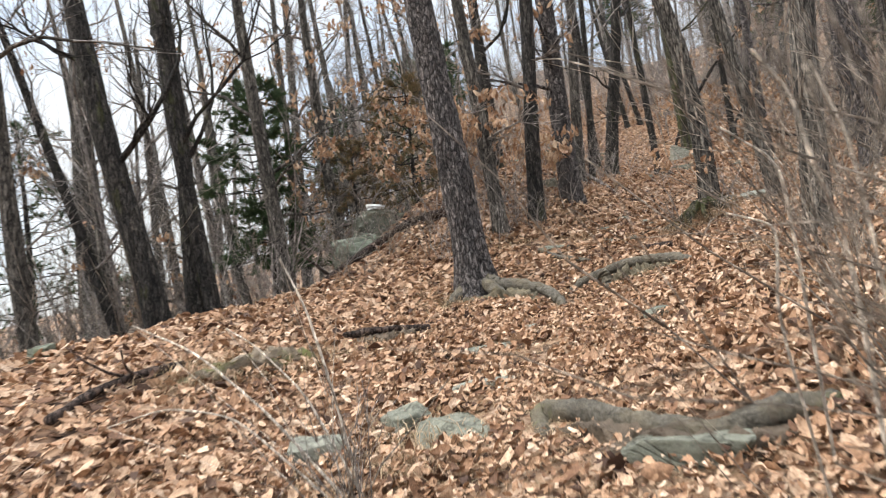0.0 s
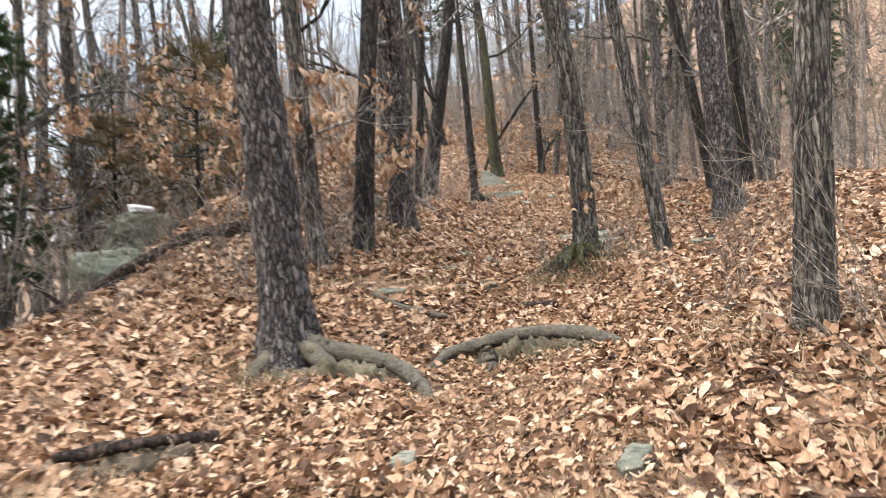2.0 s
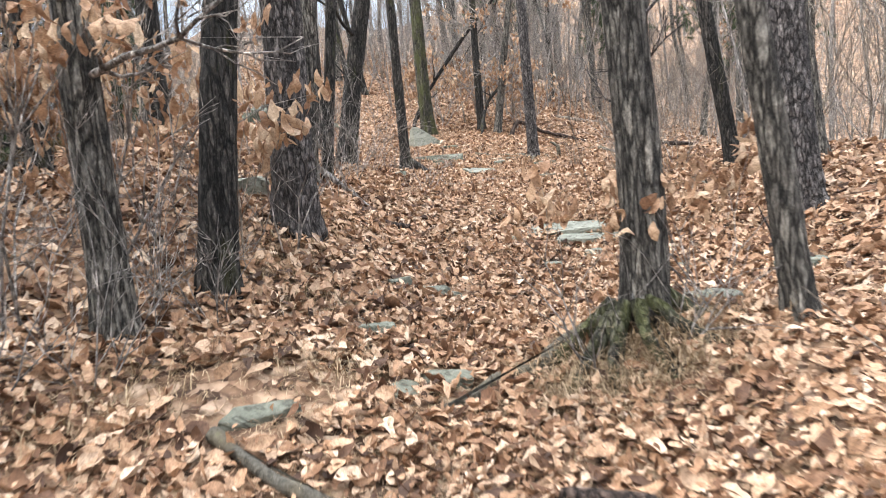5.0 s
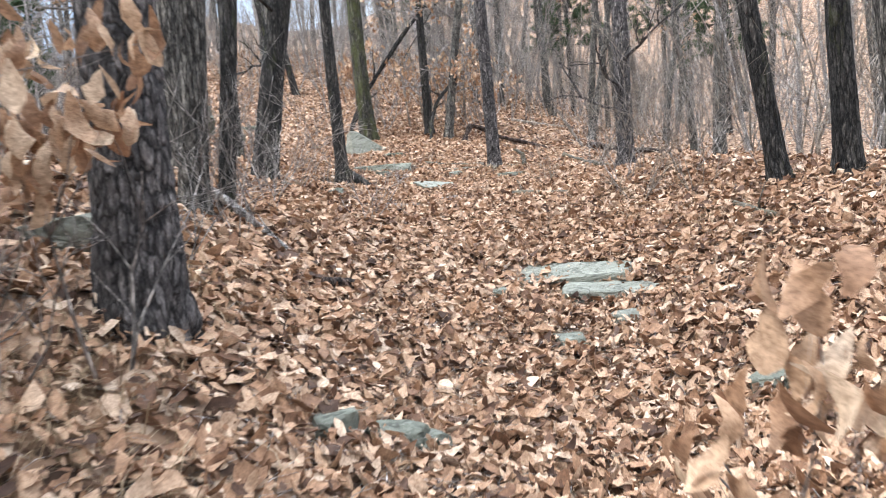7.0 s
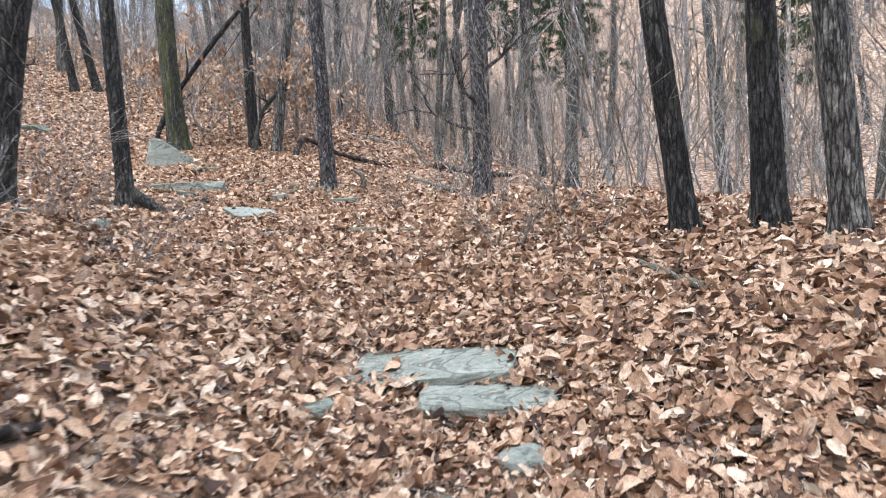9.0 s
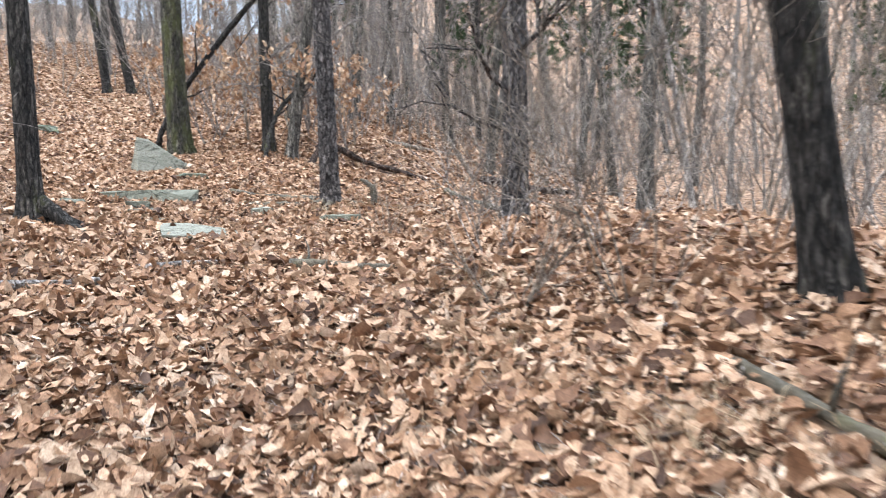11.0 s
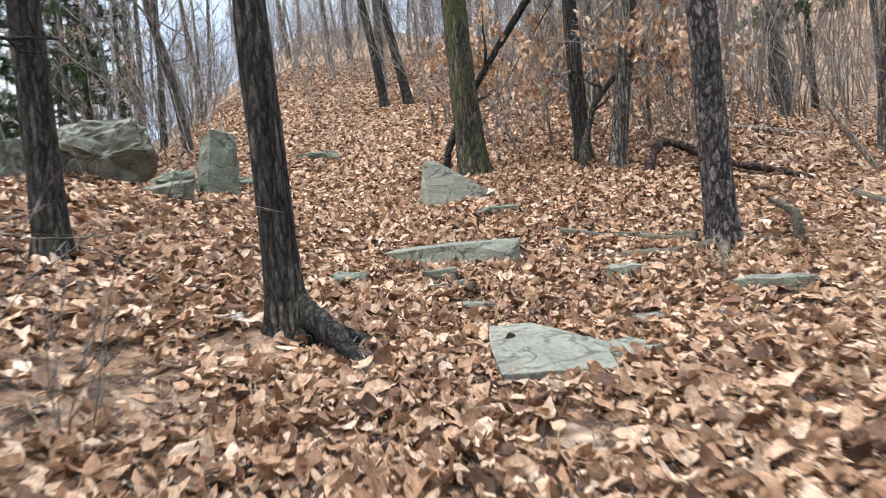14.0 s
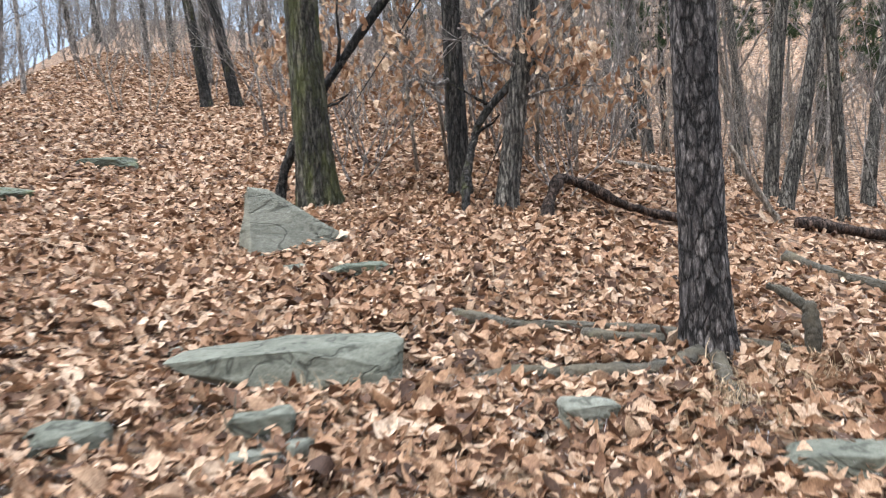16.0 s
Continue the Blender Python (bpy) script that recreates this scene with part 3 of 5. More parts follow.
tree(-2.39, 11.8, 0.135, (-0.02, 0.0), GREY, BARK_OAK, h=10.5, seed=35, limb_from=2.6, limbs=9, leafy=420, low=((1.9, 0.2), (2.3, 5.6)))
tree(-1.83, 14.3, 0.12, (-0.01, 0.0), GREY, BARK_OAK, h=10, seed=36, limb_from=2.0, limbs=10, leafy=900, low=((1.6, 0.4), (1.3, 5.4), (1.8, 3.3)))
tree(0.5, 12.6, 0.1, (-0.03, 0.01), "oak with withered orange leaves behind the pine", BARK_DARK, h=9, seed=37, limb_from=2.0, limbs=11, leafy=1300, low=((1.2, 3.3), (0.9, 4.4), (1.6, 2.5)))
tree(3.1, 15.6, 0.11, (0.03, 0.0), GREY, BARK_OAK, h=10, seed=38, leafy=120)
tree(1.5, 14.6, 0.13, (0.0, 0.0), GREY, BARK_DARK, h=10, seed=39, leafy=260, limb_from=2.5)

# ---- the woods behind: a few kinds, repeated ----
kinds = []
for s, (hh, rr, lv, bk) in enumerate(((9.5, 0.12, 0, BARK_OAK), (11, 0.15, 0, BARK_OAK), (8, 0.085, 0, BARK_HAZE_GREY), (7, 0.06, 130, BARK_HAZE_GREY), (10, 0.11, 70, BARK_OAK), (6, 0.05, 0, BARK_HAZE_GREY))):
    kinds.append(tree((-14, 60, 20, -20, 16, 22)[s], (40, 62, 48, 52, 60, 66)[s], rr, (0.04 * (s - 2), 0.03), "bare grey tree in the far woods", bk, "bare_tree", hh, 1.6 if rr < 0.1 else 2.6, 8, 60 + s, near=False, leafy=lv, bend=0.02))
for k in kinds:
    tagged(k, group="trees of the far woods")
taken = [(0.6, 7.7), (1.6, 10.3), (2.3, 11.4), (3.7, 9), (8.1, 23.2), (9.5, 22.4), (8.9, 19.1)]
placed = 0
for _ in range(6000):
    zone = (0, 0, 1, 1, 2, 2, 3)[rng.integers(0, 7)]
    if zone == 0:
        x, y = rng.uniform(-2, 28), rng.uniform(27, 70)
    elif zone == 1:
        x, y = rng.uniform(11.5, 46), rng.uniform(6, 45)
    elif zone == 2:
        x, y = rng.uniform(-28, 1), rng.uniform(9, 55)
        if x > np.interp(y, [9, 14, 24, 55], [-5.5, -1.5, 1.5, 6]) - 0.5:
            continue
    else:
        x, y = rng.uniform(-24, 24), rng.uniform(-26, -6)
    if 4.5 < x < 11 and y < 34 and y > 0:
        continue
    if any((x - a) ** 2 + (y - c) ** 2 < 1.7 for a, c in taken):
        continue
    taken.append((x, y))
    k = kinds[rng.integers(0, len(kinds))]
    copy_thing(k, pose(x, y, on_floor(x, y), rng.uniform(-4, 4), rng.uniform(-4, 4), rng.uniform(0, 360)) @ Matrix.Scale(rng.uniform(0.8, 1.25), 4))
    placed += 1
    if placed >= 290:
        break
for _ in range(34):
    y = rng.uniform(7.5, 24)
    x = np.interp(y, [7, 14, 24], [-5.4, -1.6, 0.8]) - 9 * rng.random() ** 1.3
    copy_thing(kinds[(1, 1, 0, 4, 3)[rng.integers(0, 5)]], pose(x, y, on_floor(x, y), rng.uniform(-7, 7), rng.uniform(-9, 3), rng.uniform(0, 360)) @ Matrix.Scale(rng.uniform(0.9, 1.35), 4))
for _ in range(22):
    y = rng.uniform(23, 44)
    x = np.interp(y, [22, 32, 45], [1.6, 3.4, 5.2]) - 8 * rng.random()
    copy_thing(kinds[(0, 1, 2, 4, 5)[rng.integers(0, 5)]], pose(x, y, on_floor(x, y), rng.uniform(-8, 8), rng.uniform(-9, 4), rng.uniform(0, 360)) @ Matrix.Scale(rng.uniform(0.8, 1.2), 4))


WALK_Y = [-2, 3.6, 6.5, 9.5, 11.2, 12.7, 16.5, 20, 26]
WALK_X = [0.6, 0.7, 1.5, 2.9, 5.2, 5.6, 6.2, 7.2, 8.0]


# ---- undergrowth ----
def shrub(x, y, tall, stems, label, mat, seed, name="shrub", spread=0.5, depth=2, leafy=0, thick=0.008, group="", lean=(0, 0), size=(0.08, 0.15), up=0.0, crown=0.4):
    rg = np.random.default_rng(seed)
    base = thing(name, (x, y, on_floor(x, y) + up), label, "shrub", group)
    tips = []
    twigs = []
    for _ in range(stems):
        a = rg.uniform(0, 6.28)
        out = []
        way = (spread * np.cos(a) + lean[0], spread * np.sin(a) + lean[1], 1.0)
        grow(rg, (0.05 * np.cos(a), 0.05 * np.sin(a), -0.05), way, tall * rg.uniform(0.65, 1.1), thick, depth, out, 0.03, 0.16, 4)
        part("stem", tube_mesh("stem", out[:1], mat), base)
        twigs += out[1:]
        tips += [o[0][-1] for o in out[1:]] + [o[0][2] for o in out[1:]] + [out[0][0][-1], out[0][0][-2]]
    if twigs:
        tagged(part("brushwood", tube_mesh("brushwood", twigs, mat), base), kind="stuff")
    if leafy:
        tips = np.array(tips)
        tips = tips[tips[:, 2] > crown * tips[:, 2].max()]
        c = tips[rg.integers(0, len(tips), leafy)] + rg.normal(0, 0.04, (leafy, 3))
        v, f = leaves(rg, c, (0, 0, 1), rg.uniform(*size, leafy), True, hang=True)
        tagged(part("dry_foliage", mesh_of("dry_foliage", v, f, HANGING, True), base, "tan withered leaves hanging from the twigs"), kind="stuff")
    return base


SAPLING = "oak sapling with tan withered leaves still hanging"
shrub(3.22, 8.68, 0.9, 4, SAPLING, BARK_HAZE_GREY, 101, "oak_sapling", 0.42, 1, 60, 0.006, size=(0.06, 0.115), crown=0.7)
shrub(3.5, 8.48, 0.85, 3, SAPLING, BARK_HAZE_GREY, 102, "oak_sapling", 0.45, 1, 45, 0.006, size=(0.06, 0.115), crown=0.7)
shrub(3.85, 8.5, 0.85, 3, SAPLING, BARK_HAZE_GREY, 112, "oak_sapling", 0.5, 1, 90, 0.006, size=(0.06, 0.115), crown=0.65)
shrub(2.2, 10.95, 1.35, 3, SAPLING, BARK_HAZE_GREY, 113, "oak_sapling", 0.3, 1, 60, 0.007, size=(0.1, 0.17), crown=0.7)
shrub(1.85, 10.75, 1.4, 3, SAPLING, TWIG_PALE, 103, "oak_sapling", 0.3, 1, 130, 0.009, size=(0.08, 0.14))
shrub(1.0, 10.35, 1.7, 3, SAPLING, BARK_HAZE_GREY, 104, "oak_sapling", 0.3, 1, 130, 0.01, size=(0.08, 0.14))
shrub(0.6, 10.0, 1.9, 3, SAPLING, BARK_HAZE_GREY, 105, "oak_sapling", 0.3, 1, 130, 0.01)
shrub(0.2, 11.2, 1.5, 4, SAPLING, BARK_HAZE_GREY, 106, "oak_sapling", 0.6, 2, 420, 0.012)
shrub(1.2, 11.9, 1.2, 4, SAPLING, BARK_HAZE_GREY, 107, "oak_sapling", 0.6, 2, 260, 0.01)
shrub(10.6, 22.7, 1.6, 4, SAPLING, BARK_HAZE_GREY, 108, "oak_sapling", 0.5, 2, 300, 0.012)
shrub(11.2, 23.2, 1.7, 3, SAPLING, BARK_HAZE_GREY, 109, "oak_sapling", 0.5, 2, 240, 0.012)
shrub(8.9, 24.2, 1.9, 4, SAPLING, BARK_HAZE_GREY, 110, "oak_sapling", 0.5, 2, 460, 0.013)
shrub(9.4, 25.0, 2.1, 4, SAPLING, BARK_HAZE_GREY, 111, "oak_sapling", 0.5, 2, 420, 0.013)
BRUSH = "tangle of pale bare brush stems on the slope"
shrub(-0.1, 3.05, 1.05, 6, "spray of long pale dry stems beside trail", TWIG_PALE, 120, "dry_weed", 0.75, 0, 0, 0.005, lean=(-0.1, 0.1))
shrub(0.0, 3.0, 0.5, 12, "clump of thin purple-brown dry stems beside trail", BARK_HAZE_GREY, 121, "dry_weed", 0.3, 1, 0, 0.003)
shrub(8.3, 16.7, 0.75, 7, "small pale dry weed on leaf litter", TWIG_PALE, 122, "dry_weed", 0.45, 1, 0, 0.004)
shrub(4.95, 16.9, 0.8, 5, "thin brown dry weed on leaf litter", BARK_HAZE_GREY, 123, "dry_weed", 0.3, 1, 0, 0.004)
for k, (x, y, s) in enumerate(((2.35, 3.2, 1.3), (2.6, 3.9, 1.5), (2.3, 2.5, 1.2), (2.9, 4.6, 1.4), (3.1, 5.2, 1.2), (2.75, 3.3, 1.8), (3.3, 6.5, 1.2), (3.5, 4.2, 1.9), (1.75, 1.7, 1.5), (2.0, 2.3, 1.7), (1.6, 1.3, 1.3))):
    shrub(x, y, s, 5, BRUSH, TWIG_PALE, 130 + k, spread=0.55, thick=0.004, group="brush on the bank")
for k, (x, y, s) in enumerate(((0.55, 9.3, 1.1), (1.0, 9.4, 0.9), (1.35, 10.1, 1.2), (0.9, 10.7, 1.3), (1.9, 11.0, 0.8), (0.3, 8.9, 1.0), (1.6, 9.9, 0.7), (2.6, 12.3, 1.0), (3.1, 13.1, 1.2), (3.6, 14.2, 1.2), (3.9, 15.4, 1.4), (4.4, 16.2, 1.1), (4.6, 14.6, 0.9), (2.3, 12.9, 1.2))):
    shrub(x, y, s, 5, "grey bare brush beside tree trunks", BARK_HAZE_GREY, 150 + k, spread=0.6, thick=0.005, group="brush beside the trunks")
for k, (x, y, s) in enumerate(((-0.75, 8.6, 0.9), (-1.1, 9.3, 1.3), (-0.5, 9.6, 1.2), (-1.7, 8.8, 1.1), (0.1, 9.5, 1.0), (-2.2, 9.2, 1.4), (7.6, 13.3, 1.5), (8.4, 14.2, 1.7), (8.7, 15.2, 1.8), (7.9, 14.7, 1.1), (9.1, 16.0, 1.9), (8.6, 13.3, 1.9), (9.8, 17.6, 1.6), (10.6, 18.6, 1.5), (7.35, 13.9, 0.8))):
    shrub(x, y, s, 5, "thin bare grey-pink brush on leaf litter", BARK_HAZE_GREY if k % 2 else TWIG_PALE, 180 + k, spread=0.5, thick=0.006, group="thin brush along the edges")

# thickets that fill the woods behind, repeated
thickets = []
for s in range(4):
    rg = np.random.default_rng(300 + s)
    b0 = thing("thicket", ((18, 20, -6, -9)[s], (20, 28, 20, 30)[s], on_floor((18, 20, -6, -9)[s], (20, 28, 20, 30)[s])), "bare grey thicket of thin stems in the woods", "thicket", "thickets of the far woods")
    twigs = []
    for k in range(5):
        a = rg.uniform(0, 6.28)
        out = []
        grow(rg, (0.9 * np.cos(a) * rg.uniform(0, 1), 0.9 * np.sin(a) * rg.uniform(0, 1), -0.05), (0.25 * np.cos(a), 0.25 * np.sin(a), 1), rg.uniform(2.2, 4.4), 0.02, 2, out, 0.0, 0.13, 4)
        part("stem", tube_mesh("stem", out[:1], BARK_HAZE_GREY if s != 2 else TWIG_PALE), b0)
        twigs += out[1:]
    tagged(part("brushwood", tube_mesh("brushwood", twigs, BARK_HAZE_GREY if s != 2 else TWIG_PALE), b0), kind="stuff")
    thickets.append(b0)
count = 0
spots = []
for _ in range(8000):
    zone = rng.integers(0, 5)
    if zone == 4:
        x, y = rng.uniform(0, 13), rng.uniform(33, 62)
    elif zone == 0:
        x, y = rng.uniform(3, 24), rng.uniform(27, 52)
    elif zone == 1:
        y = rng.uniform(4, 34)
        x = rng.uniform(7.5 + 0.24 * y, 30)
    elif zone == 2:
        y = rng.uniform(8.5, 44)
        x = np.interp(y, [8, 14, 24, 44], [-4.8, -0.7, 1.6, 5]) - rng.uniform(0.2, 12)
    else:
        x, y = rng.uniform(9.5, 20), rng.uniform(24, 34)
    if any((x - a) ** 2 + (y - c) ** 2 < 0.6 for a, c in spots):
        continue
    spots.append((x, y))
    copy_thing(thickets[rng.integers(0, 4)], pose(x, y, on_floor(x, y), rng.uniform(-6, 6), rng.uniform(-6, 6), rng.uniform(0, 360)) @ Matrix.Scale(rng.uniform(0.65, 1.3), 4))
    count += 1
    if count >= 250:
        break
for _ in range(26):
    y = rng.uniform(7, 16)
    x = np.interp(y, [6.5, 10, 14, 16], [-5.2, -3.4, -2.4, -2.0]) - 0.6 - 5 * rng.random()
    copy_thing(thickets[rng.integers(0, 4)], pose(x, y, on_floor(x, y), rng.uniform(-8, 8), rng.uniform(-8, 8), rng.uniform(0, 360)) @ Matrix.Scale(rng.uniform(0.8, 1.3), 4))


# ---- conifers ----
NEEDLES_RUSTY = leaf_material("rusty_needles", [(0.0, (0.09, 0.075, 0.035)), (0.5, (0.16, 0.13, 0.065)), (1.0, (0.27, 0.17, 0.095))])


def conifer(x, y, h, r, seed, boughs=60, low=0.15, mat=NEEDLES, label="dark green conifer with loose needle sprays", tuft=70):
    """A young pine: whorls of drooping boughs, each ending in separate tufts of needles with gaps between."""
    rg = np.random.default_rng(seed)
    base = thing("conifer", (x, y, on_floor(x, y)), label, "tree", "conifers")
    part("trunk", tube_mesh("trunk", [trunk_run(rg, h, 0.009 * h + 0.025, (0.02, 0), 16, 30, 0.3, 0.03)], BARK_DARK), base)
    out, cs, ws = [], [], []
    for k in range(boughs):
        t = low + (1 - low) * (k + rg.uniform(0, 0.8)) / boughs
        a = 2.4 * k + rg.uniform(-0.5, 0.5)
        f = (t - low) / (1 - low)
        ln = r * (0.35 + 0.65 * math.sin(math.pi * min(1, 0.3 + 0.72 * f))) * rg.uniform(0.45, 1.2)
        s = np.linspace(0, 1, 6)
        pts = np.stack([0.02 * t * h + np.cos(a) * ln * s, np.sin(a) * ln * s, t * h + (0.5 * f - 0.05) * ln * s - 0.22 * ln * s * s], 1)
        pts[1:] += rg.normal(0, 0.04 * ln, (5, 3))
        out.append((pts, 0.016 * np.linspace(1, 0.25, 6), 4))
        for _ in range(rg.integers(4, 8)):
            q = rg.uniform(0.35, 1.0)
            p0 = np.array([np.interp(q, s, pts[:, i]) for i in range(3)])
            way = np.array([np.cos(a), np.sin(a), 0.35]) + rg.normal(0, 0.55, 3)
            way /= np.linalg.norm(way)
            p1 = p0 + way * rg.uniform(0.12, 0.32) * (0.6 + 0.3 * r)
            out.append((np.array([p0, 0.5 * (p0 + p1), p1]), np.array([0.006, 0.005, 0.003]), 3))
            g = rg.uniform(0.25, 1.05, (tuft, 1))
            cs.append(p0 + (p1 - p0) * g)
            ws.append(np.repeat(way[None], tuft, 0) + rg.normal(0, 0.75, (tuft, 3)))
    tagged(part("bough_work", tube_mesh("bough_work", out, BARK_DARK), base), kind="stuff")
    c, w = np.concatenate(cs), np.concatenate(ws)
    w /= np.linalg.norm(w, axis=1)[:, None]
    n = len(c)
    sd = np.cross(w, rg.normal(0, 1, (n, 3)))
    sd /= np.linalg.norm(sd, axis=1)[:, None]
    tip = c + w * rg.uniform(0.07, 0.15, (n, 1))
    V = np.stack([c - 0.006 * sd, c + 0.006 * sd, tip], 1).reshape(-1, 3)
    tagged(part("needle_foliage", mesh_of("needle_foliage", V, np.arange(3 * n).reshape(-1, 3), mat), base), kind="stuff")
    return base


first = conifer(-3.08, 13.4, 5.4, 1.2, 401, 70, 0.36, tuft=130)
conifer(-9.8, 16.5, 11.5, 2.4, 402, 90, 0.25)
RUSTY = "low sparse conifer with browning needle sprays"
conifer(-0.2, 13.9, 2.6, 1.15, 403, 40, 0.12, NEEDLES_RUSTY, RUSTY, 60)
conifer(-1.5, 14.6, 2.9, 1.0, 404, 36, 0.15, NEEDLES_RUSTY, RUSTY, 60)
for x, y, s in ((-1.5, 24.5, 1.1), (0.2, 29, 1.3), (-3.5, 27, 1.5), (-4, 34, 1.6), (0.5, 37, 1.5), (-1.5, 42, 1.7), (20, 31, 1.3), (24, 27, 1.5), (17, 36, 1.4), (26, 20, 1.4), (-12, 26, 1.6), (28, 34, 1.6), (13, 46, 1.5)):
    copy_thing(first, pose(x, y, on_floor(x, y), 0, 0, 47 * x) @ Matrix.Scale(s, 4))


# ---- stones ----
def stone(x, y, size, turn, label, mat, seed, sink=0.3, tilt=(0, 0), name="stone", boxy=0.6, lift=0.0, group=""):
    """An angular block: the hull of scattered points, its edges worn, its faces roughened."""
    rg = np.random.default_rng(seed)
    c, s = math.cos(radians(turn)), math.sin(radians(turn))
    long, wide = size[0] / 2, size[1] / 2
    for k in np.linspace(-1, 1, 5):
        CLEAR.append((x + c * k * (long - 0.8 * wide), y + s * k * (long - 0.8 * wide), 0.72 * wide))
    p = rg.normal(0, 1, (26, 3))
    p /= np.linalg.norm(p, axis=1)[:, None]
    p = np.sign(p) * np.abs(p) ** (1 - boxy)
    p *= np.array(size) / 2 * rg.uniform(0.85, 1.05, (26, 1))
    return hull(p, (x, y, on_floor(x, y) + size[2] * (0.5 - sink) + lift), turn, label, mat, seed, tilt, name, group, min(size))


def hull(points, at, turn, label, mat, seed, tilt=(0, 0), name="stone", group="", thin=0.2):
    bm = bmesh.new()
    for q in points:
        bm.verts.new(q)
    got = bmesh.ops.convex_hull(bm, input=bm.verts)
    bmesh.ops.delete(bm, geom=list({g for g in got["geom_unused"] + got["geom_interior"] if isinstance(g, bmesh.types.BMVert)}), context="VERTS")
    bmesh.ops.dissolve_limit(bm, angle_limit=0.25, verts=bm.verts, edges=bm.edges)
    bmesh.ops.bevel(bm, geom=bm.edges[:], offset=thin * 0.05, segments=2, affect="EDGES", profile=0.6)
    bmesh.ops.triangulate(bm, faces=bm.faces)
    for _ in range(2):
        bmesh.ops.subdivide_edges(bm, edges=[e for e in bm.edges if e.calc_length() > 0.045], cuts=1)
        bmesh.ops.triangulate(bm, faces=[f for f in bm.faces if len(f.verts) > 3])
    off = Vector((seed * 1.7, seed * 0.6, 0))
    for v in bm.verts:
        k = noise.noise(v.co * 7 + off) * 0.1 + noise.noise(Vector((v.co.x * 14, v.co.y * 14, v.co.z * 45)) + off) * 0.07
        v.co += v.co.normalized() * k * thin
    me = bpy.data.meshes.new(name)
    bm.to_mesh(me)
    bm.free()
    me.materials.append(mat)
    ob = new(name, me)
    ob.matrix_world = pose(*at, tilt[0], tilt[1], turn)
    return tagged(ob, label, "rock", group)


stone(5.64, 12.86, (1.1, 0.46, 0.24), -43, "long pale flat stone step sunk in leaves", STONE_PALE, 1, 0.64, (7, 0), "flat_stone", 0.75)
stone(5.66, 12.38, (0.8, 0.36, 0.2), -50, "lower pale flat stone step sunk in leaves", STONE_PALE, 2, 0.64, (7, 0), "flat_stone", 0.75)
stone(5.4, 11.87, (0.3, 0.24, 0.16), 20, "small pale stone among leaves", STONE_PALE, 3, 0.55)
stone(4.85, 11.8, (0.36, 0.26, 0.14), 70, "small grey stone among leaves", STONE, 4, 0.6)
stone(4.92, 12.8, (0.26, 0.2, 0.12), 30, "small grey stone among leaves", STONE, 5, 0.55)
stone(5.12, 10.52, (0.3, 0.22, 0.16), 10, "small greenish stone beside trail", STONE, 6, 0.66)
stone(5.34, 10.4, (0.34, 0.22, 0.16), -30, "small greenish stone beside trail", STONE, 7, 0.66)
stone(3.2, 10.8, (0.3, 0.2, 0.16), -30, "dark greenish stone among leaves", STONE, 8, 0.5)
stone(2.95, 10.82, (0.26, 0.2, 0.16), 15, "dark greenish stone among leaves", STONE, 9, 0.5)
stone(1.66, 8.98, (0.44, 0.16, 0.16), 10, "long grey-green stone edge beside trail", STONE, 10, 0.62)
stone(2.6, 9.12, (0.3, 0.2, 0.14), -20, "grey-green stone beside tree roots", STONE, 11, 0.6)
stone(2.34, 9.02, (0.2, 0.16, 0.12), 40, "pale stone in the trail", STONE, 12, 0.62)
stone(2.45, 9.8, (0.24, 0.16, 0.13), 0, "small grey stone among leaves", STONE, 13, 0.5)
stone(4.2, 9.05, (0.55, 0.3, 0.2), 25, "grey stone behind tree foot", STONE, 14, 0.5)
stone(5.5, 9.5, (0.42, 0.2, 0.14), -15, "grey stone in deep leaves", STONE, 15, 0.5)
stone(3.25, 10.75, (0.28, 0.18, 0.1), 0, "flat grey stone in the trail", STONE, 16, 0.5)
stone(-0.33, 3.74, (0.34, 0.26, 0.2), 15, "pale greenish stone among leaves", STONE_PALE, 17, 0.5)
stone(0.12, 3.95, (0.3, 0.24, 0.24), 40, "pale stone at the trail edge", STONE, 18, 0.5)
stone(0.36, 3.65, (0.42, 0.6, 0.2), 10, "worn pale stone step in the trail", STONE, 19, 0.62)
stone(0.58, 4.3, (0.44, 0.26, 0.12), -5, "pale flat stone in the trail", STONE_PALE, 20, 0.62)
stone(-3.05, 5.95, (0.2, 0.2, 0.2), 0, "small dark stone on leaf litter", STONE_MOSS, 21, 0.35)
stone(1.25, 2.72, (0.5, 0.2, 0.2), -15, "stone wedged under a root", STONE, 22, 0.45)
stone(-0.95, 10.75, (1.0, 0.6, 0.5), 10, "mossy grey boulder at the brow", STONE_MOSS, 23, 0.35, (8, 0), "boulder")
stone(-0.94, 12.7, (1.05, 0.85, 1.0), 40, "large grey-green boulder with pale top at the brow", STONE, 24, 0.3, (6, 8), "boulder", 0.5)
stone(-0.86, 12.45, (0.34, 0.24, 0.1), 20, "white lichen-covered slab on the boulder", STONE_WHITE, 54, 0.5, (14, 6), lift=0.62)
stone(2.07, 12.1, (0.4, 0.3, 0.25), 0, "pale stone behind pine", STONE_PALE, 25, 0.4)
stone(3.98, 21.75, (1.15, 0.8, 0.85), 25, "large grey-green boulder on the slope", STONE, 26, 0.34, (6, -10), "boulder", 0.5)
stone(3.5, 21.2, (0.6, 0.5, 0.45), 60, "boulder with bright yellow-green moss", STONE_MOSS, 27, 0.3, (0, 8), "boulder")
stone(4.75, 21.1, (0.5, 0.35, 0.3), -20, "small grey-green boulder beside larger one", STONE, 28, 0.35, name="boulder")
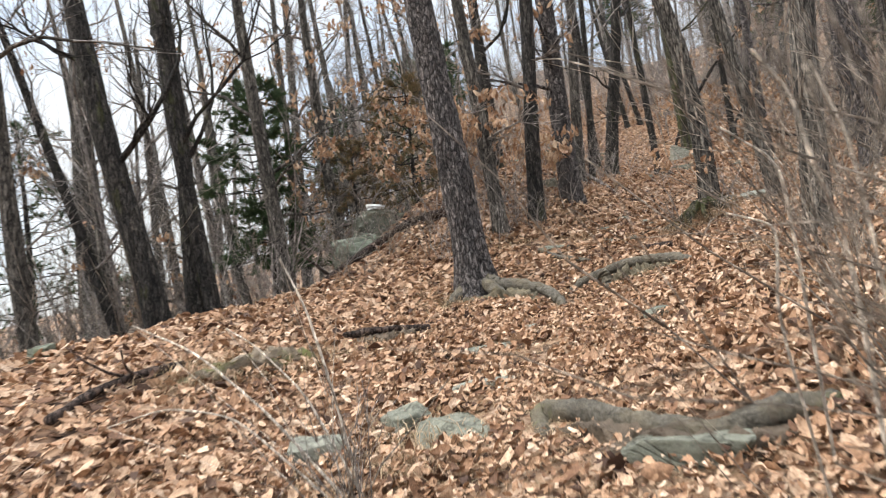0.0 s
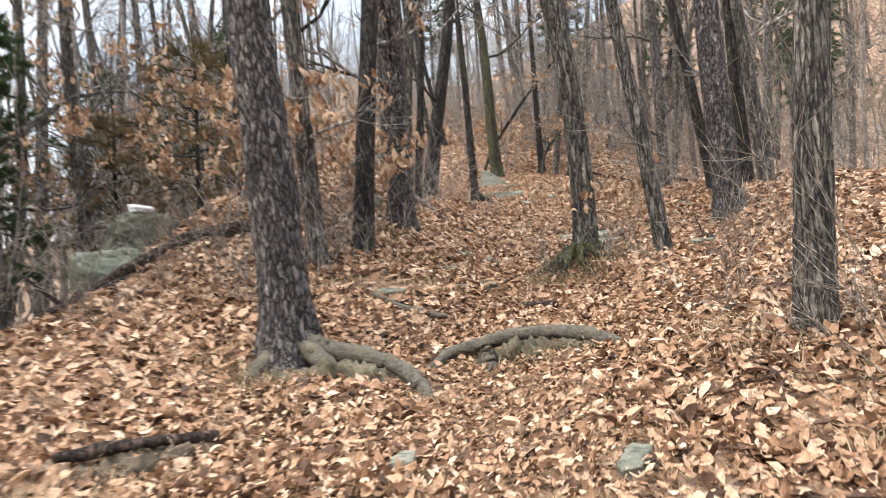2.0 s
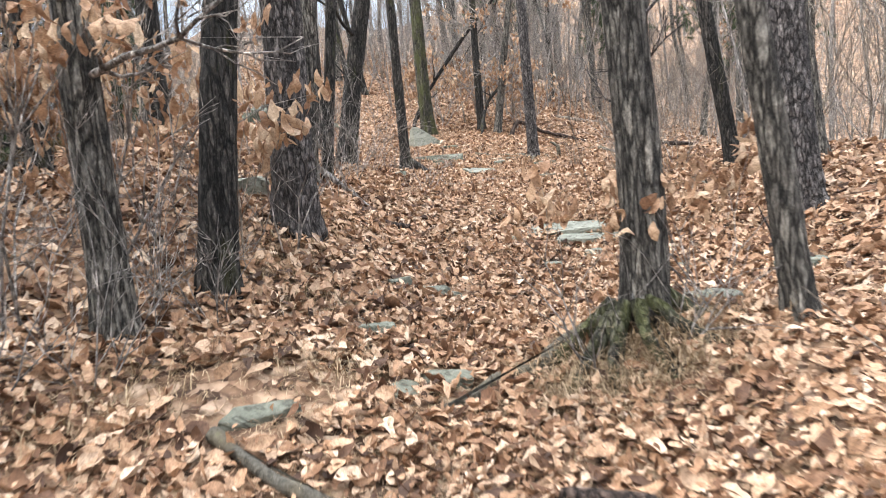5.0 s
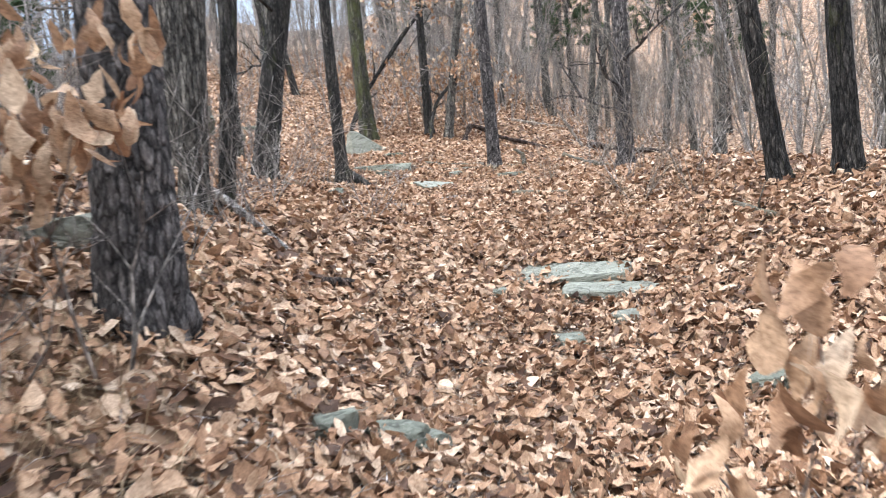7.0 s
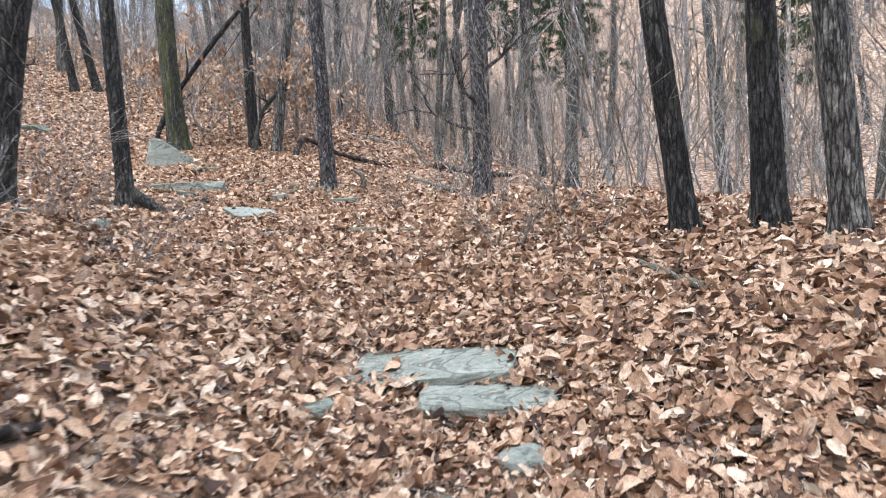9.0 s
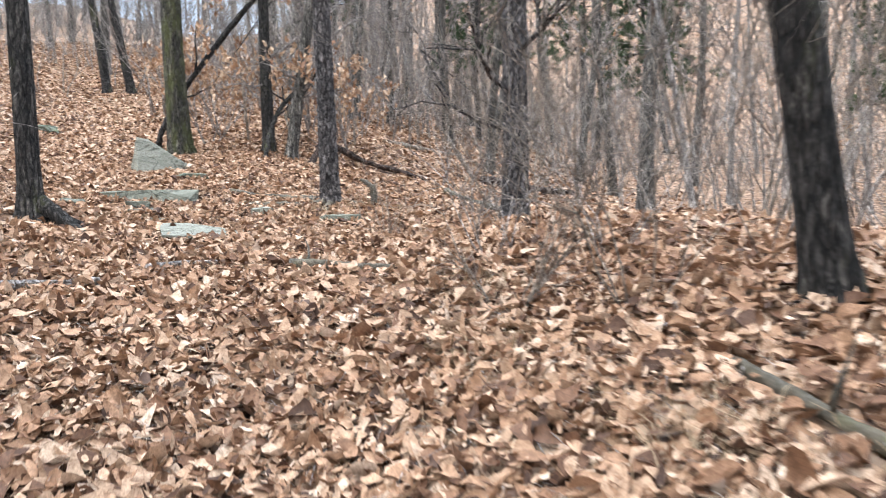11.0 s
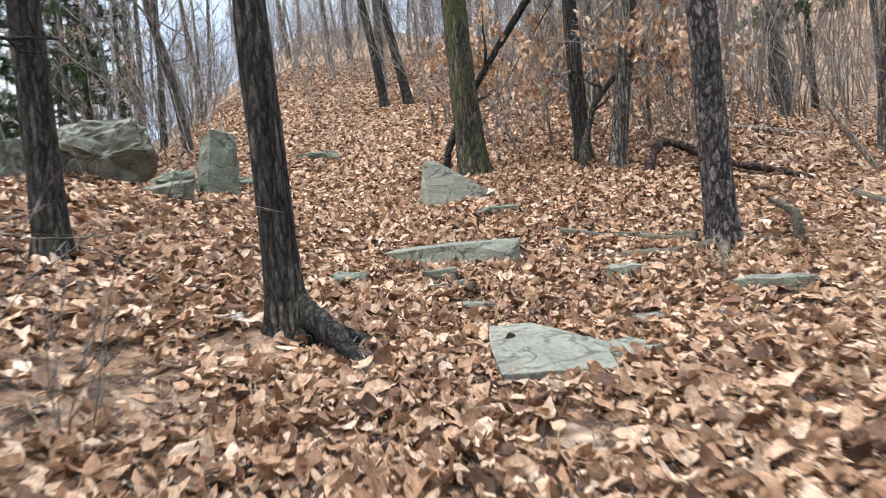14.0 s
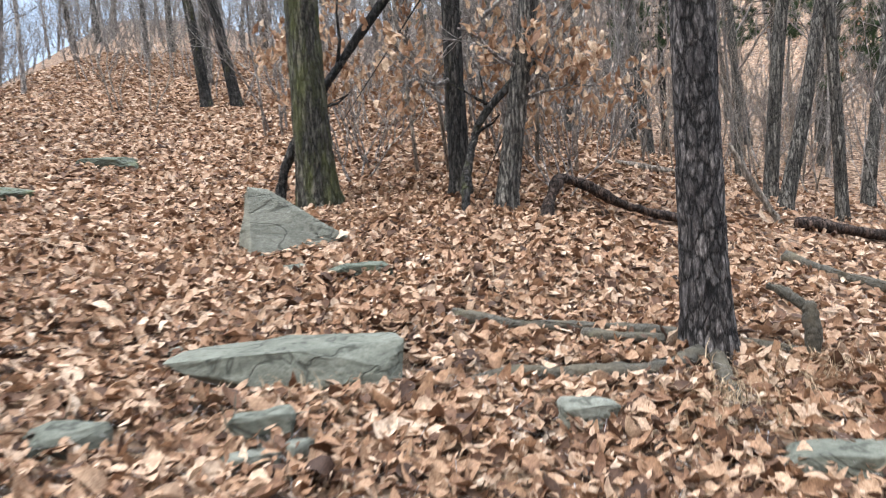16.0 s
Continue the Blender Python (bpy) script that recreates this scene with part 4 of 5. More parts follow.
stone(4.9, 25.2, (0.55, 0.5, 1.05), 20, "upright mossy boulder up the slope", STONE_MOSS, 29, 0.1, (0, 6), "boulder")
stone(4.25, 24.9, (0.8, 0.6, 0.6), 50, "mossy boulder up the slope", STONE_MOSS, 30, 0.3, name="boulder")
stone(2.5, 22.0, (1.0, 0.8, 0.7), 10, "grey boulder at the brow", STONE_MOSS, 31, 0.55, name="boulder")
stone(5.2, 26.0, (0.9, 0.5, 0.3), 10, "low mossy rock in leaf litter", STONE_MOSS, 32, 0.62, boxy=0.3)
stone(6.4, 27.2, (1.0, 0.5, 0.35), -5, "low mossy rock in leaf litter", STONE_MOSS, 33, 0.62, boxy=0.3)
stone(4.82, 16.08, (0.22, 0.17, 0.15), 20, "upright dark slab of stone in leaves", STONE, 34, 0.4, (-20, 0))
stone(6.7, 19.14, (0.24, 0.16, 0.16), -10, "small square greenish stone", STONE, 35, 0.4, boxy=0.8)
stone(6.62, 18.97, (0.2, 0.14, 0.1), 10, "small pale stone among fallen leaves", STONE_PALE, 36, 0.4)
stone(6.78, 18.98, (0.14, 0.1, 0.1), 40, "small pale stone among fallen leaves", STONE_PALE, 37, 0.4)
stone(6.08, 19.25, (0.3, 0.2, 0.16), 10, "small dark stone in leaves", STONE, 38, 0.5)
stone(6.48, 19.42, (0.1, 0.08, 0.08), 10, "small white stone among fallen leaves", STONE_PALE, 39, 0.3)
stone(6.51, 20.16, (0.08, 0.06, 0.06), 10, "small white stone among fallen leaves", STONE_PALE, 40, 0.3)
stone(7.92, 18.86, (0.26, 0.16, 0.16), -30, "pale stone beside roots", STONE_PALE, 41, 0.4)
stone(8.5, 18.12, (0.5, 0.22, 0.16), -30, "grey-green flat stone in leaves", STONE, 42, 0.45)
stone(7.72, 20.9, (0.4, 0.2, 0.14), -10, "low stone with green moss", STONE_MOSS, 43, 0.45)
stone(7.37, 21.2, (0.24, 0.18, 0.16), 20, "small grey stone below the triangular rock", STONE, 44, 0.45)
stone(5.37, 18.27, (0.16, 0.07, 0.05), -20, "small white flat stone beside oak foot", STONE_WHITE, 47, 0.3)
stone(7.6, 18.05, (0.35, 0.25, 0.1), 20, "pale flat stone in the trail", STONE_PALE, 45, 0.55)
stone(6.75, 18.6, (0.3, 0.22, 0.1), 0, "grey flat stone in the trail", STONE, 46, 0.55)

stone(0.98, 5.66, (0.2, 0.14, 0.12), 60, "small pale pointed stone in the trail", STONE_PALE, 55, 0.5)
stone(1.8, 5.05, (0.34, 0.14, 0.12), 50, "narrow grey-green stone among leaves", STONE, 56, 0.55)
stone(0.62, 5.2, (0.4, 0.26, 0.1), 15, "flat tan stone worn by the trail", STONE, 57, 0.62)

CLEAR += [(4.9, 17.6, 0.3), (5.1, 17.25, 0.22), (4.7, 17.05, 0.26), (5.45, 17.95, 0.2), (1.65, 9.05, 0.34), (2.0, 9.2, 0.2), (1.3, 9.2, 0.2), (0.9, 4.9, 0.2), (6.6, 16.6, 0.18)]
CLEAR += [(6.7, 19.75, 0.25), (7.0, 19.65, 0.28), (7.3, 19.6, 0.25), (6.8, 17.65, 0.27), (6.82, 17.35, 0.28), (7.16, 17.42, 0.13), (7.45, 21.9, 0.2), (7.8, 21.95, 0.25), (8.05, 22.0, 0.15)]
zt = on_floor(7.7, 21.85)
hull([(-0.5, -0.05, -0.25), (0.5, 0.0, -0.12), (-0.46, 0.1, 0.42), (-0.3, 0.12, 0.4), (-0.5, 0.4, -0.2), (0.45, 0.35, -0.1), (-0.4, 0.4, 0.36), (-0.5, 0.02, 0.1), (0.1, 0.1, 0.12), (0.12, 0.35, 0.12)], (7.7, 21.85, zt + 0.05), 4, "upright triangular pale grey-green rock below mossy oak", STONE_PALE, 50, name="triangular_rock", thin=0.22)
zt = on_floor(7.0, 19.8)
hull([(-0.58, 0.04, 0.03), (-0.5, 0.0, -0.03), (0.42, -0.2, 0.05), (0.3, -0.3, -0.05), (0.36, -0.3, -0.24), (0.48, 0.1, 0.04), (0.48, 0.1, -0.28), (-0.5, 0.2, 0.05), (-0.1, -0.16, 0.05), (0.0, -0.24, -0.12), (0.0, 0.25, 0.06), (-0.2, 0.05, -0.2)], (7.0, 19.7, zt + 0.1), 0, "long grey stone ledge across the trail", STONE, 51, name="stone_ledge", thin=0.22)
zt = on_floor(6.8, 17.5)
hull([(-0.14, 0.4, 0.03), (0.08, 0.38, 0.03), (0.26, -0.1, 0.05), (0.2, -0.36, 0.02), (-0.3, -0.3, 0.04), (-0.27, -0.05, 0.06), (-0.1, 0.38, -0.1), (0.1, 0.3, -0.1), (0.2, -0.3, -0.1), (-0.28, -0.28, -0.1)], (6.8, 17.5, zt + 0.05), 0, "broad pale flat stone with dark seams in the trail", STONE_PALE, 52, (9, 0), name="flat_stone", thin=0.12)
hull([(-0.14, 0.1, 0.03), (0.1, 0.12, 0.03), (0.14, -0.1, 0.05), (-0.1, -0.14, 0.02), (-0.12, 0.1, -0.1), (0.1, 0.1, -0.1), (0.1, -0.1, -0.1)], (7.16, 17.42, on_floor(7.16, 17.42) + 0.03), 0, "small pale flat stone beside a larger one", STONE_PALE, 53, (8, 0), name="flat_stone", thin=0.1)


# ---- roots, logs and sticks ----
def stick(points, r0, r1, label, mat, seed, name="fallen_stick", category="stick", lump=0.18, sides=12, lift=1.3, fork=0):
    """A bent length of wood along plan points (x, y[, height above the floor])."""
    rg = np.random.default_rng(seed)
    key = np.array([(p[0], p[1], on_floor(p[0], p[1]) + (p[2] if len(p) > 2 else lift * r0)) for p in points])
    t = np.linspace(0, len(key) - 1, 10 * (len(key) - 1) + 1)
    path = np.stack([np.interp(t, np.arange(len(key)), key[:, i]) for i in range(3)], 1)
    for _ in range(6):
        path[1:-1] = 0.25 * path[:-2] + 0.5 * path[1:-1] + 0.25 * path[2:]
    path[1:-1] += rg.normal(0, 0.06 * r0, path[1:-1].shape)
    wave = hash_noise(t * 2.3 + seed, t * 0, 5)[:, None] + 0.7 * hash_noise(t[:, None] * 1.6 + seed, np.cos(np.linspace(0, 6.28, sides, endpoint=False))[None] * 1.6 + 5, 6)
    rad = np.linspace(r0, r1, len(t))[:, None] * (1 + lump * 1.3 * wave + 0.05 * rg.normal(0, 1, (len(t), sides)))
    if r0 > 0.012:
        CLEAR.extend((px, py, 1.0 * r0 + 0.03) for px, py in path[::2, :2])
    at = path[0].copy()
    base = thing(name, at, label, category)
    part("wood", tube_mesh("wood", [(path - at, rad, sides)], mat), base)
    for _ in range(fork):
        i = rg.integers(3, len(path) - 2)
        out = []
        grow(rg, path[i] - at, rg.normal(0, 1, 3) + np.array([0, 0, 0.5]), rg.uniform(4, 12) * r0 + 0.1, 0.4 * r0, 0, out)
        part("side_twig", tube_mesh("side_twig", out, mat), base)
    return base


ROOT = "weathered grey tree root bared across the trail"
stick([(0.78, 3.2, -0.05), (0.79, 3.5, 0.03), (0.98, 3.3, 0.05), (1.16, 3.06, 0.03), (1.4, 2.84, 0.03), (1.6, 2.82, 0.05), (1.85, 2.85, 0.0)], 0.05, 0.055, ROOT, ROOT_WOOD, 1, "tree_root", "root", 0.12, 16)
stick([(1.5, 7.2, -0.02), (1.68, 7.3, 0.05), (1.85, 7.12, 0.1), (2.05, 6.98, 0.15), (2.28, 6.84, 0.15), (2.45, 6.62, 0.1), (2.6, 6.42, -0.03)], 0.04, 0.05, ROOT, ROOT_WOOD, 2, "tree_root", "root", 0.08, 18)
stick([(1.84, 7.02, 0.12), (1.86, 6.96, 0.04), (1.86, 6.9, -0.06)], 0.05, 0.06, "short root going down into the soil", ROOT_WOOD, 3, "tree_root", "root", 0.1, 14)
PINE_ROOT = "thick bare pine root spreading over the trail"
stick([(0.68, 7.66, 0.24), (0.86, 7.52, 0.14), (1.08, 7.36, 0.11), (1.26, 7.14, 0.09), (1.36, 6.9, 0.04), (1.4, 6.7, -0.06)], 0.075, 0.04, PINE_ROOT, ROOT_WOOD, 4, "pine_root", "root", 0.1, 18)
stick([(0.72, 7.55, 0.18), (0.86, 7.3, 0.07), (0.94, 7.08, -0.06)], 0.07, 0.04, PINE_ROOT, ROOT_WOOD, 5, "pine_root", "root", 0.1, 16)
stick([(0.5, 7.6, 0.14), (0.38, 7.46, 0.04), (0.26, 7.32, -0.06)], 0.07, 0.04, PINE_ROOT, ROOT_WOOD, 6, "pine_root", "root", 0.1, 16)
stick([(3.36, 8.84, 0.1), (3.18, 9.0, 0.03), (3.0, 8.9, 0.02), (2.82, 9.0, 0.02), (2.6, 8.86, 0.01), (2.36, 8.8, -0.02)], 0.04, 0.025, "long pale oak root bared along the trail", ROOT_WOOD, 9, "oak_root", "root", 0.1, 14)
stick([(5.78, 10.05), (5.68, 9.8), (5.56, 9.5)], 0.035, 0.025, "dark fallen branch in deep leaves", LOG_DARK, 11, "fallen_branch", "branch", fork=1)
stick([(5.72, 18.1, 0.16), (5.9, 17.88, 0.07), (6.02, 17.6, -0.03)], 0.07, 0.035, "dark oak root spreading into leaves", BARK_DARK, 7, "oak_root", "root", 0.15, 14)
stick([(5.7, 18.1, 0.14), (5.86, 18.0, 0.07), (6.1, 17.95, -0.02)], 0.06, 0.03, "dark oak root spreading into leaves", BARK_DARK, 8, "oak_root", "root", 0.15, 14)
for k, (a, c) in enumerate(((-2.6, 0.5), (-2.0, 0.55), (-1.4, 0.5), (2.7, 0.55), (-3.0, 0.6), (-0.6, 0.45))):
    stick([(3.5 + 0.1 * math.cos(a), 8.78 + 0.1 * math.sin(a), 0.16), (3.5 + 0.28 * math.cos(a), 8.78 + 0.28 * math.sin(a), 0.05), (3.5 + c * math.cos(a + 0.2), 8.78 + c * math.sin(a + 0.2), -0.04)], 0.045, 0.025, "mossy gnarled root at the oak's foot", BARK_MOSS, 20 + k, "oak_root", "root", 0.15, 12)
stick([(0.45, 10.62), (-0.1, 10.75), (-0.6, 10.7), (-1.15, 10.35), (-1.6, 10.1)], 0.07, 0.045, "long dark fallen branch along the brow", LOG_DARK, 30, "fallen_branch", "branch", fork=4)
stick([(-2.03, 4.3), (-1.95, 4.66), (-1.82, 4.98), (-1.55, 5.2)], 0.035, 0.02, "dark dead branch half under leaves", LOG_DARK, 31, "fallen_branch", "branch", fork=2)
stick([(-0.55, 6.1, 0.08), (-0.15, 6.25, 0.1), (0.15, 6.4, 0.06)], 0.035, 0.025, "dark root along a low soil bank", LOG_DARK, 32, "tree_root", "root")
stick([(1.46, 8.8), (1.65, 8.45), (1.92, 8.12)], 0.03, 0.02, "grey dead stick on leaf litter", ROOT_WOOD, 33)
stick([(2.5, 7.88), (2.7, 7.66)], 0.035, 0.03, "short dead stick on leaf litter", LOG_DARK, 34)
stick([(6.95, 15.62), (7.14, 15.46), (7.3, 15.32), (7.48, 15.2)], 0.032, 0.024, "dark stick with pale peeling bark on leaves", ROOT_WOOD, 35, fork=1)
stick([(6.08, 16.02), (6.35, 16.1), (6.6, 16.06)], 0.024, 0.016, "thin grey stick on leaf litter", BARK_HAZE_GREY, 36)
stick([(5.3, 15.6), (5.55, 15.7), (5.82, 15.68)], 0.028, 0.02, "thin grey stick on leaf litter", BARK_HAZE_GREY, 37)
stick([(4.3, 16.4), (4.5, 16.55), (4.68, 16.72)], 0.03, 0.02, "dead stick at the trail edge", ROOT_WOOD, 38)
stick([(7.28, 12.6), (7.18, 12.3), (7.06, 12.0)], 0.028, 0.02, "fallen grey branch on leaves", ROOT_WOOD, 39, "fallen_branch", "branch", fork=2)
stick([(3.48, 12.5), (3.75, 12.64)], 0.03, 0.02, "short dark stick on leaves", LOG_DARK, 40)
stick([(2.95, 13.7, 0.2), (3.2, 13.4, 0.1), (3.45, 13.05, 0.02)], 0.03, 0.02, "fallen branch leaning beside thin trunks", BARK_HAZE_GREY, 41, "fallen_branch", "branch", fork=2)
stick([(7.94, 20.05), (8.2, 19.85), (8.45, 19.7), (8.7, 19.52), (8.95, 19.3)], 0.03, 0.04, "thin grey log leading to pine foot", ROOT_WOOD, 42, "fallen_log", "log")
stick([(8.4, 19.5), (8.75, 19.3)], 0.035, 0.03, "short grey log beside pine", ROOT_WOOD, 43, "fallen_log", "log")
stick([(7.6, 19.34, -0.02), (7.85, 19.3, 0.02), (8.06, 19.19, 0.02), (8.37, 19.0, 0.015), (8.75, 19.05, 0.03)], 0.032, 0.042, "bare pine root in the trail", ROOT_WOOD, 44, "pine_root", "root")
stick([(8.8, 19.0, 0.04), (8.62, 18.75, 0.0), (8.5, 18.5, -0.03)], 0.035, 0.02, "bare pine root in the trail", ROOT_WOOD, 45, "pine_root", "root")
stick([(8.98, 19.15, 0.05), (9.3, 18.95, 0.03), (9.6, 18.9, -0.02)], 0.035, 0.025, "bare pine root in leaves", ROOT_WOOD, 46, "pine_root", "root")
stick([(9.34, 18.9, -0.08), (9.35, 18.9, 0.14), (9.34, 18.92, 0.27)], 0.04, 0.035, "grey broken stub standing in leaves", ROOT_WOOD, 47, "dead_stub", "stub")
stick([(9.34, 18.93, 0.25), (9.31, 19.02, 0.30), (9.28, 19.1, 0.32)], 0.03, 0.02, "grey broken side limb of a stub", ROOT_WOOD, 48, "dead_stub", "stub")
stick([(9.8, 21.85, -0.05), (9.92, 21.95, 0.12), (10.12, 22.05, 0.34), (10.4, 22.02, 0.3), (10.8, 21.95, 0.16), (11.4, 21.85, 0.06), (11.9, 21.75, 0.02)], 0.058, 0.04, "dark crooked fallen log behind pine", LOG_DARK, 49, "fallen_log", "log")
stick([(7.85, 23.7, -0.05), (7.95, 23.68, 0.45), (8.35, 23.55, 1.15), (9.1, 23.2, 2.2), (9.9, 22.85, 3.2), (10.5, 22.6, 3.9)], 0.06, 0.03, "dark dead stem leaning behind mossy oak", BARK_DARK, 50, "dead_tree", "dead tree", fork=5)
stick([(9.15, 22.1, -0.03), (9.3, 22.35, 0.3), (9.6, 22.6, 0.8), (10.3, 22.5, 1.5)], 0.05, 0.03, "dark crooked stem between oak trunks", BARK_DARK, 51, "dead_tree", "dead tree", fork=4)
stick([(13.3, 22.0), (13.8, 21.85), (14.4, 21.6), (15.2, 21.5)], 0.07, 0.05, "dark fallen log in the gully", LOG_DARK, 52, "fallen_log", "log", fork=2)
stick([(11.8, 21.0), (12.05, 20.6), (12.3, 20.1)], 0.05, 0.04, "pale barkless fallen log", ROOT_WOOD, 53, "fallen_log", "log")
stick([(13.37, 22.27, 0.0), (13.1, 22.4, 0.4), (12.85, 22.5, 0.8)], 0.04, 0.03, "pale dead branch leaning in brush", TWIG_PALE, 54, "leaning_branch", "branch")
stick([(12.6, 24.2), (13.4, 24.0), (14.1, 23.9)], 0.04, 0.03, "pale fallen branch in the gully", TWIG_PALE, 55, "fallen_branch", "branch", fork=2)


STALK = "long pale dry weed stalk arching over leaves"
for k, (pts, r) in enumerate((
    ([(-0.02, 3.14, -0.02), (-0.07, 3.13, 0.45), (-0.14, 3.16, 0.82), (-0.23, 3.2, 1.04)], 0.009),
    ([(-0.06, 3.12, -0.02), (-0.38, 3.22, 0.35), (-0.73, 3.4, 0.6), (-1.1, 3.58, 0.76)], 0.008),
    ([(-0.1, 3.1, -0.02), (-0.53, 3.22, 0.34), (-0.86, 3.3, 0.39), (-1.25, 3.49, 0.31)], 0.006),
    ([(0.0, 3.13, -0.02), (-0.24, 3.32, 0.42), (-0.49, 3.51, 0.62), (-0.65, 3.6, 0.69)], 0.006),
    ([(1.5, 1.9, -0.02), (1.42, 1.76, 0.85), (1.32, 1.65, 1.04), (1.3, 1.65, 1.19), (1.23, 1.64, 1.3)], 0.006),
    ([(1.52, 1.8, -0.02), (1.42, 1.66, 0.91), (1.4, 1.65, 1.08), (1.35, 1.65, 1.25)], 0.005),
    ([(1.45, 2.1, -0.02), (1.32, 1.96, 0.67), (1.36, 1.96, 0.89), (1.24, 1.96, 0.95)], 0.005),
    ([(1.6, 2.4, -0.02), (1.55, 2.3, 0.6), (1.5, 2.2, 1.0), (1.35, 2.2, 1.15)], 0.006),
)):
    stick(pts, r, 0.5 * r, STALK, TWIG_STRAW, 90 + k, "weed_stalk", "weed", 0.05, 6)


# low banks of bare earth
def bank(points, wide, high, label, mat, seed):
    rg = np.random.default_rng(seed)
    key = np.array(points, float)
    t = np.linspace(0, len(key) - 1, 40)
    px, py = np.interp(t, np.arange(len(key)), key[:, 0]), np.interp(t, np.arange(len(key)), key[:, 1])
    pz = floor_z(px, py) - 0.03
    path = np.stack([px, py, pz], 1)
    a = np.linspace(0, 2 * np.pi, 18, endpoint=False)
    CLEAR.extend((a0, b0, 0.3 * wide) for a0, b0 in zip(px[4:-4:3], py[4:-4:3]))
    prof = np.sin(np.linspace(0.15, np.pi - 0.15, 40))[:, None]
    rad = prof * (wide * np.abs(np.cos(a)) + high * np.abs(np.sin(a)))[None] * (1 + 0.45 * hash_noise(t[:, None] * 5, a[None] * 2, seed) + 0.16 * rg.normal(0, 1, (40, 18)))
    return solid("soil_bank", tube_mesh("soil_bank", [(path, rad, 18)], mat), (0, 0, 0), label, "bank")


bank([(-1.6, 4.85), (-1.2, 5.25), (-0.95, 5.55), (-0.5, 5.9)], 0.17, 0.07, "low overhanging soil bank with green moss", SOIL_MOSS, 1)
bank([(-0.6, 5.95), (-0.2, 6.15), (0.1, 6.35)], 0.14, 0.07, "low bank of bare dark soil", SOIL, 2)
bank([(0.8, 3.35), (1.1, 3.0), (1.4, 2.74), (1.8, 2.74)], 0.12, 0.07, "bare earth under a root", SOIL, 3)
bank([(1.72, 7.12), (2.05, 6.95), (2.3, 6.8), (2.55, 6.5)], 0.07, 0.14, "bare grey earth under a root", SOIL_GREY, 4)
bank([(0.2, 7.4), (0.5, 7.32), (0.9, 7.22), (1.15, 7.1), (1.28, 6.9)], 0.13, 0.09, "bare grey earth round pine roots", SOIL_GREY, 5)


# ---- dry grass and needles ----
def blades(name, x, y, tall, flop, label, mat, width=0.004):
    n = len(x)
    c = np.stack([x, y, floor_z(x, y) + 0.005], 1)
    a = rng.uniform(0, 6.28, n)
    d = np.stack([np.cos(a), np.sin(a), np.zeros(n)], 1)
    s = np.stack([-np.sin(a), np.cos(a), np.zeros(n)], 1) * width
    up = np.array([0, 0, 1.0])
    f = rng.uniform(*flop, (n, 1))
    t = tall[:, None]
    p1 = c + d * t * 0.35 * f + up * t * 0.55 * (1.2 - f)
    p2 = c + d * t * f + up * t * 0.9 * (1.05 - f)
    V = np.stack([c - s, c + s, p1 + s * 0.8, p1 - s * 0.8, p2 + s * 0.2, p2 - s * 0.2], 1).reshape(-1, 3)
    k = (np.arange(n) * 6)[:, None]
    F = np.concatenate([k + np.array([0, 1, 2, 3]), k + np.array([3, 2, 4, 5])])
    return solid(name, mesh_of(name, V, F, mat), (0, 0, 0), label, "grass", kind="stuff")


tuft_at = [(-1.5, 4.95), (-1.25, 5.2), (-1.05, 5.45), (-0.75, 5.7), (-1.4, 5.0), (-1.1, 5.3), (0.3, 7.2), (2.2, 6.7), (3.2, 8.85), (3.7, 8.7), (3.3, 8.6), (3.45, 8.45), (3.4, 8.5), (3.6, 8.5), (3.25, 8.7), (3.2, 8.45), (3.35, 8.35), (3.0, 8.75), (3.1, 8.55), (1.2, 9.3), (0.9, 9.1), (2.1, 9.3), (2.2, 10.2), (2.9, 5.9), (3.1, 6.1), (2.8, 5.5), (2.95, 4.8), (2.6, 4.4), (9.2, 18.7), (8.9, 18.75), (9.5, 18.5), (8.4, 18.6), (0.35, 7.35), (0.15, 7.7), (2.2, 11.0), (2.0, 10.7), (-0.9, 5.3), (-0.5, 5.6), (0.0, 3.9), (0.2, 3.5), (-0.1, 3.2), (7.0, 13.6), (7.4, 14.3), (6.9, 12.4), (3.9, 8.8), (-0.2, 6.0), (2.5, 3.6), (2.3, 3.0), (2.7, 12.0), (6.9, 19.6)]
tx, ty = [], []
for x, y in tuft_at:
    m = 190
    tx.append(rng.normal(x, 0.16, m))
    ty.append(rng.normal(y, 0.16, m))
tx, ty = np.concatenate(tx), np.concatenate(ty)
blades("dry_grass", tx, ty, rng.uniform(0.08, 0.28, len(tx)), (0.45, 0.98), "tufts of straw-coloured dry grass", STRAW, 0.003)
n3 = 26000
ny = rng.uniform(1.5, 9.5, n3)
nx = np.interp(ny, WALK_Y, WALK_X) + rng.normal(0.2, 1.1, n3)
blades("pine_needles", nx, ny, rng.uniform(0.07, 0.14, n3), (0.93, 1.02), "orange-brown fallen pine needles on the trail", STRAW, 0.0022)
n4 = 24000
ny = rng.uniform(9.5, 24, n4)
nx = np.interp(ny, WALK_Y, WALK_X) + rng.normal(0.2, 2.4, n4)
blades("fallen_twigs", nx, ny, rng.uniform(0.08, 0.26, n4), (0.9, 1.0), "fine fallen twigs and stalks among leaves", BARK_HAZE_GREY, 0.003)

n6 = 22000
ny = rng.uniform(8, 21, n6)
nx = np.interp(ny, WALK_Y, WALK_X) + rng.normal(0.2, 1.9, n6)
blades("fallen_straw", nx, ny, rng.uniform(0.06, 0.2, n6), (0.85, 1.0), "pale straw stalks lying among leaves", STRAW, 0.0022)

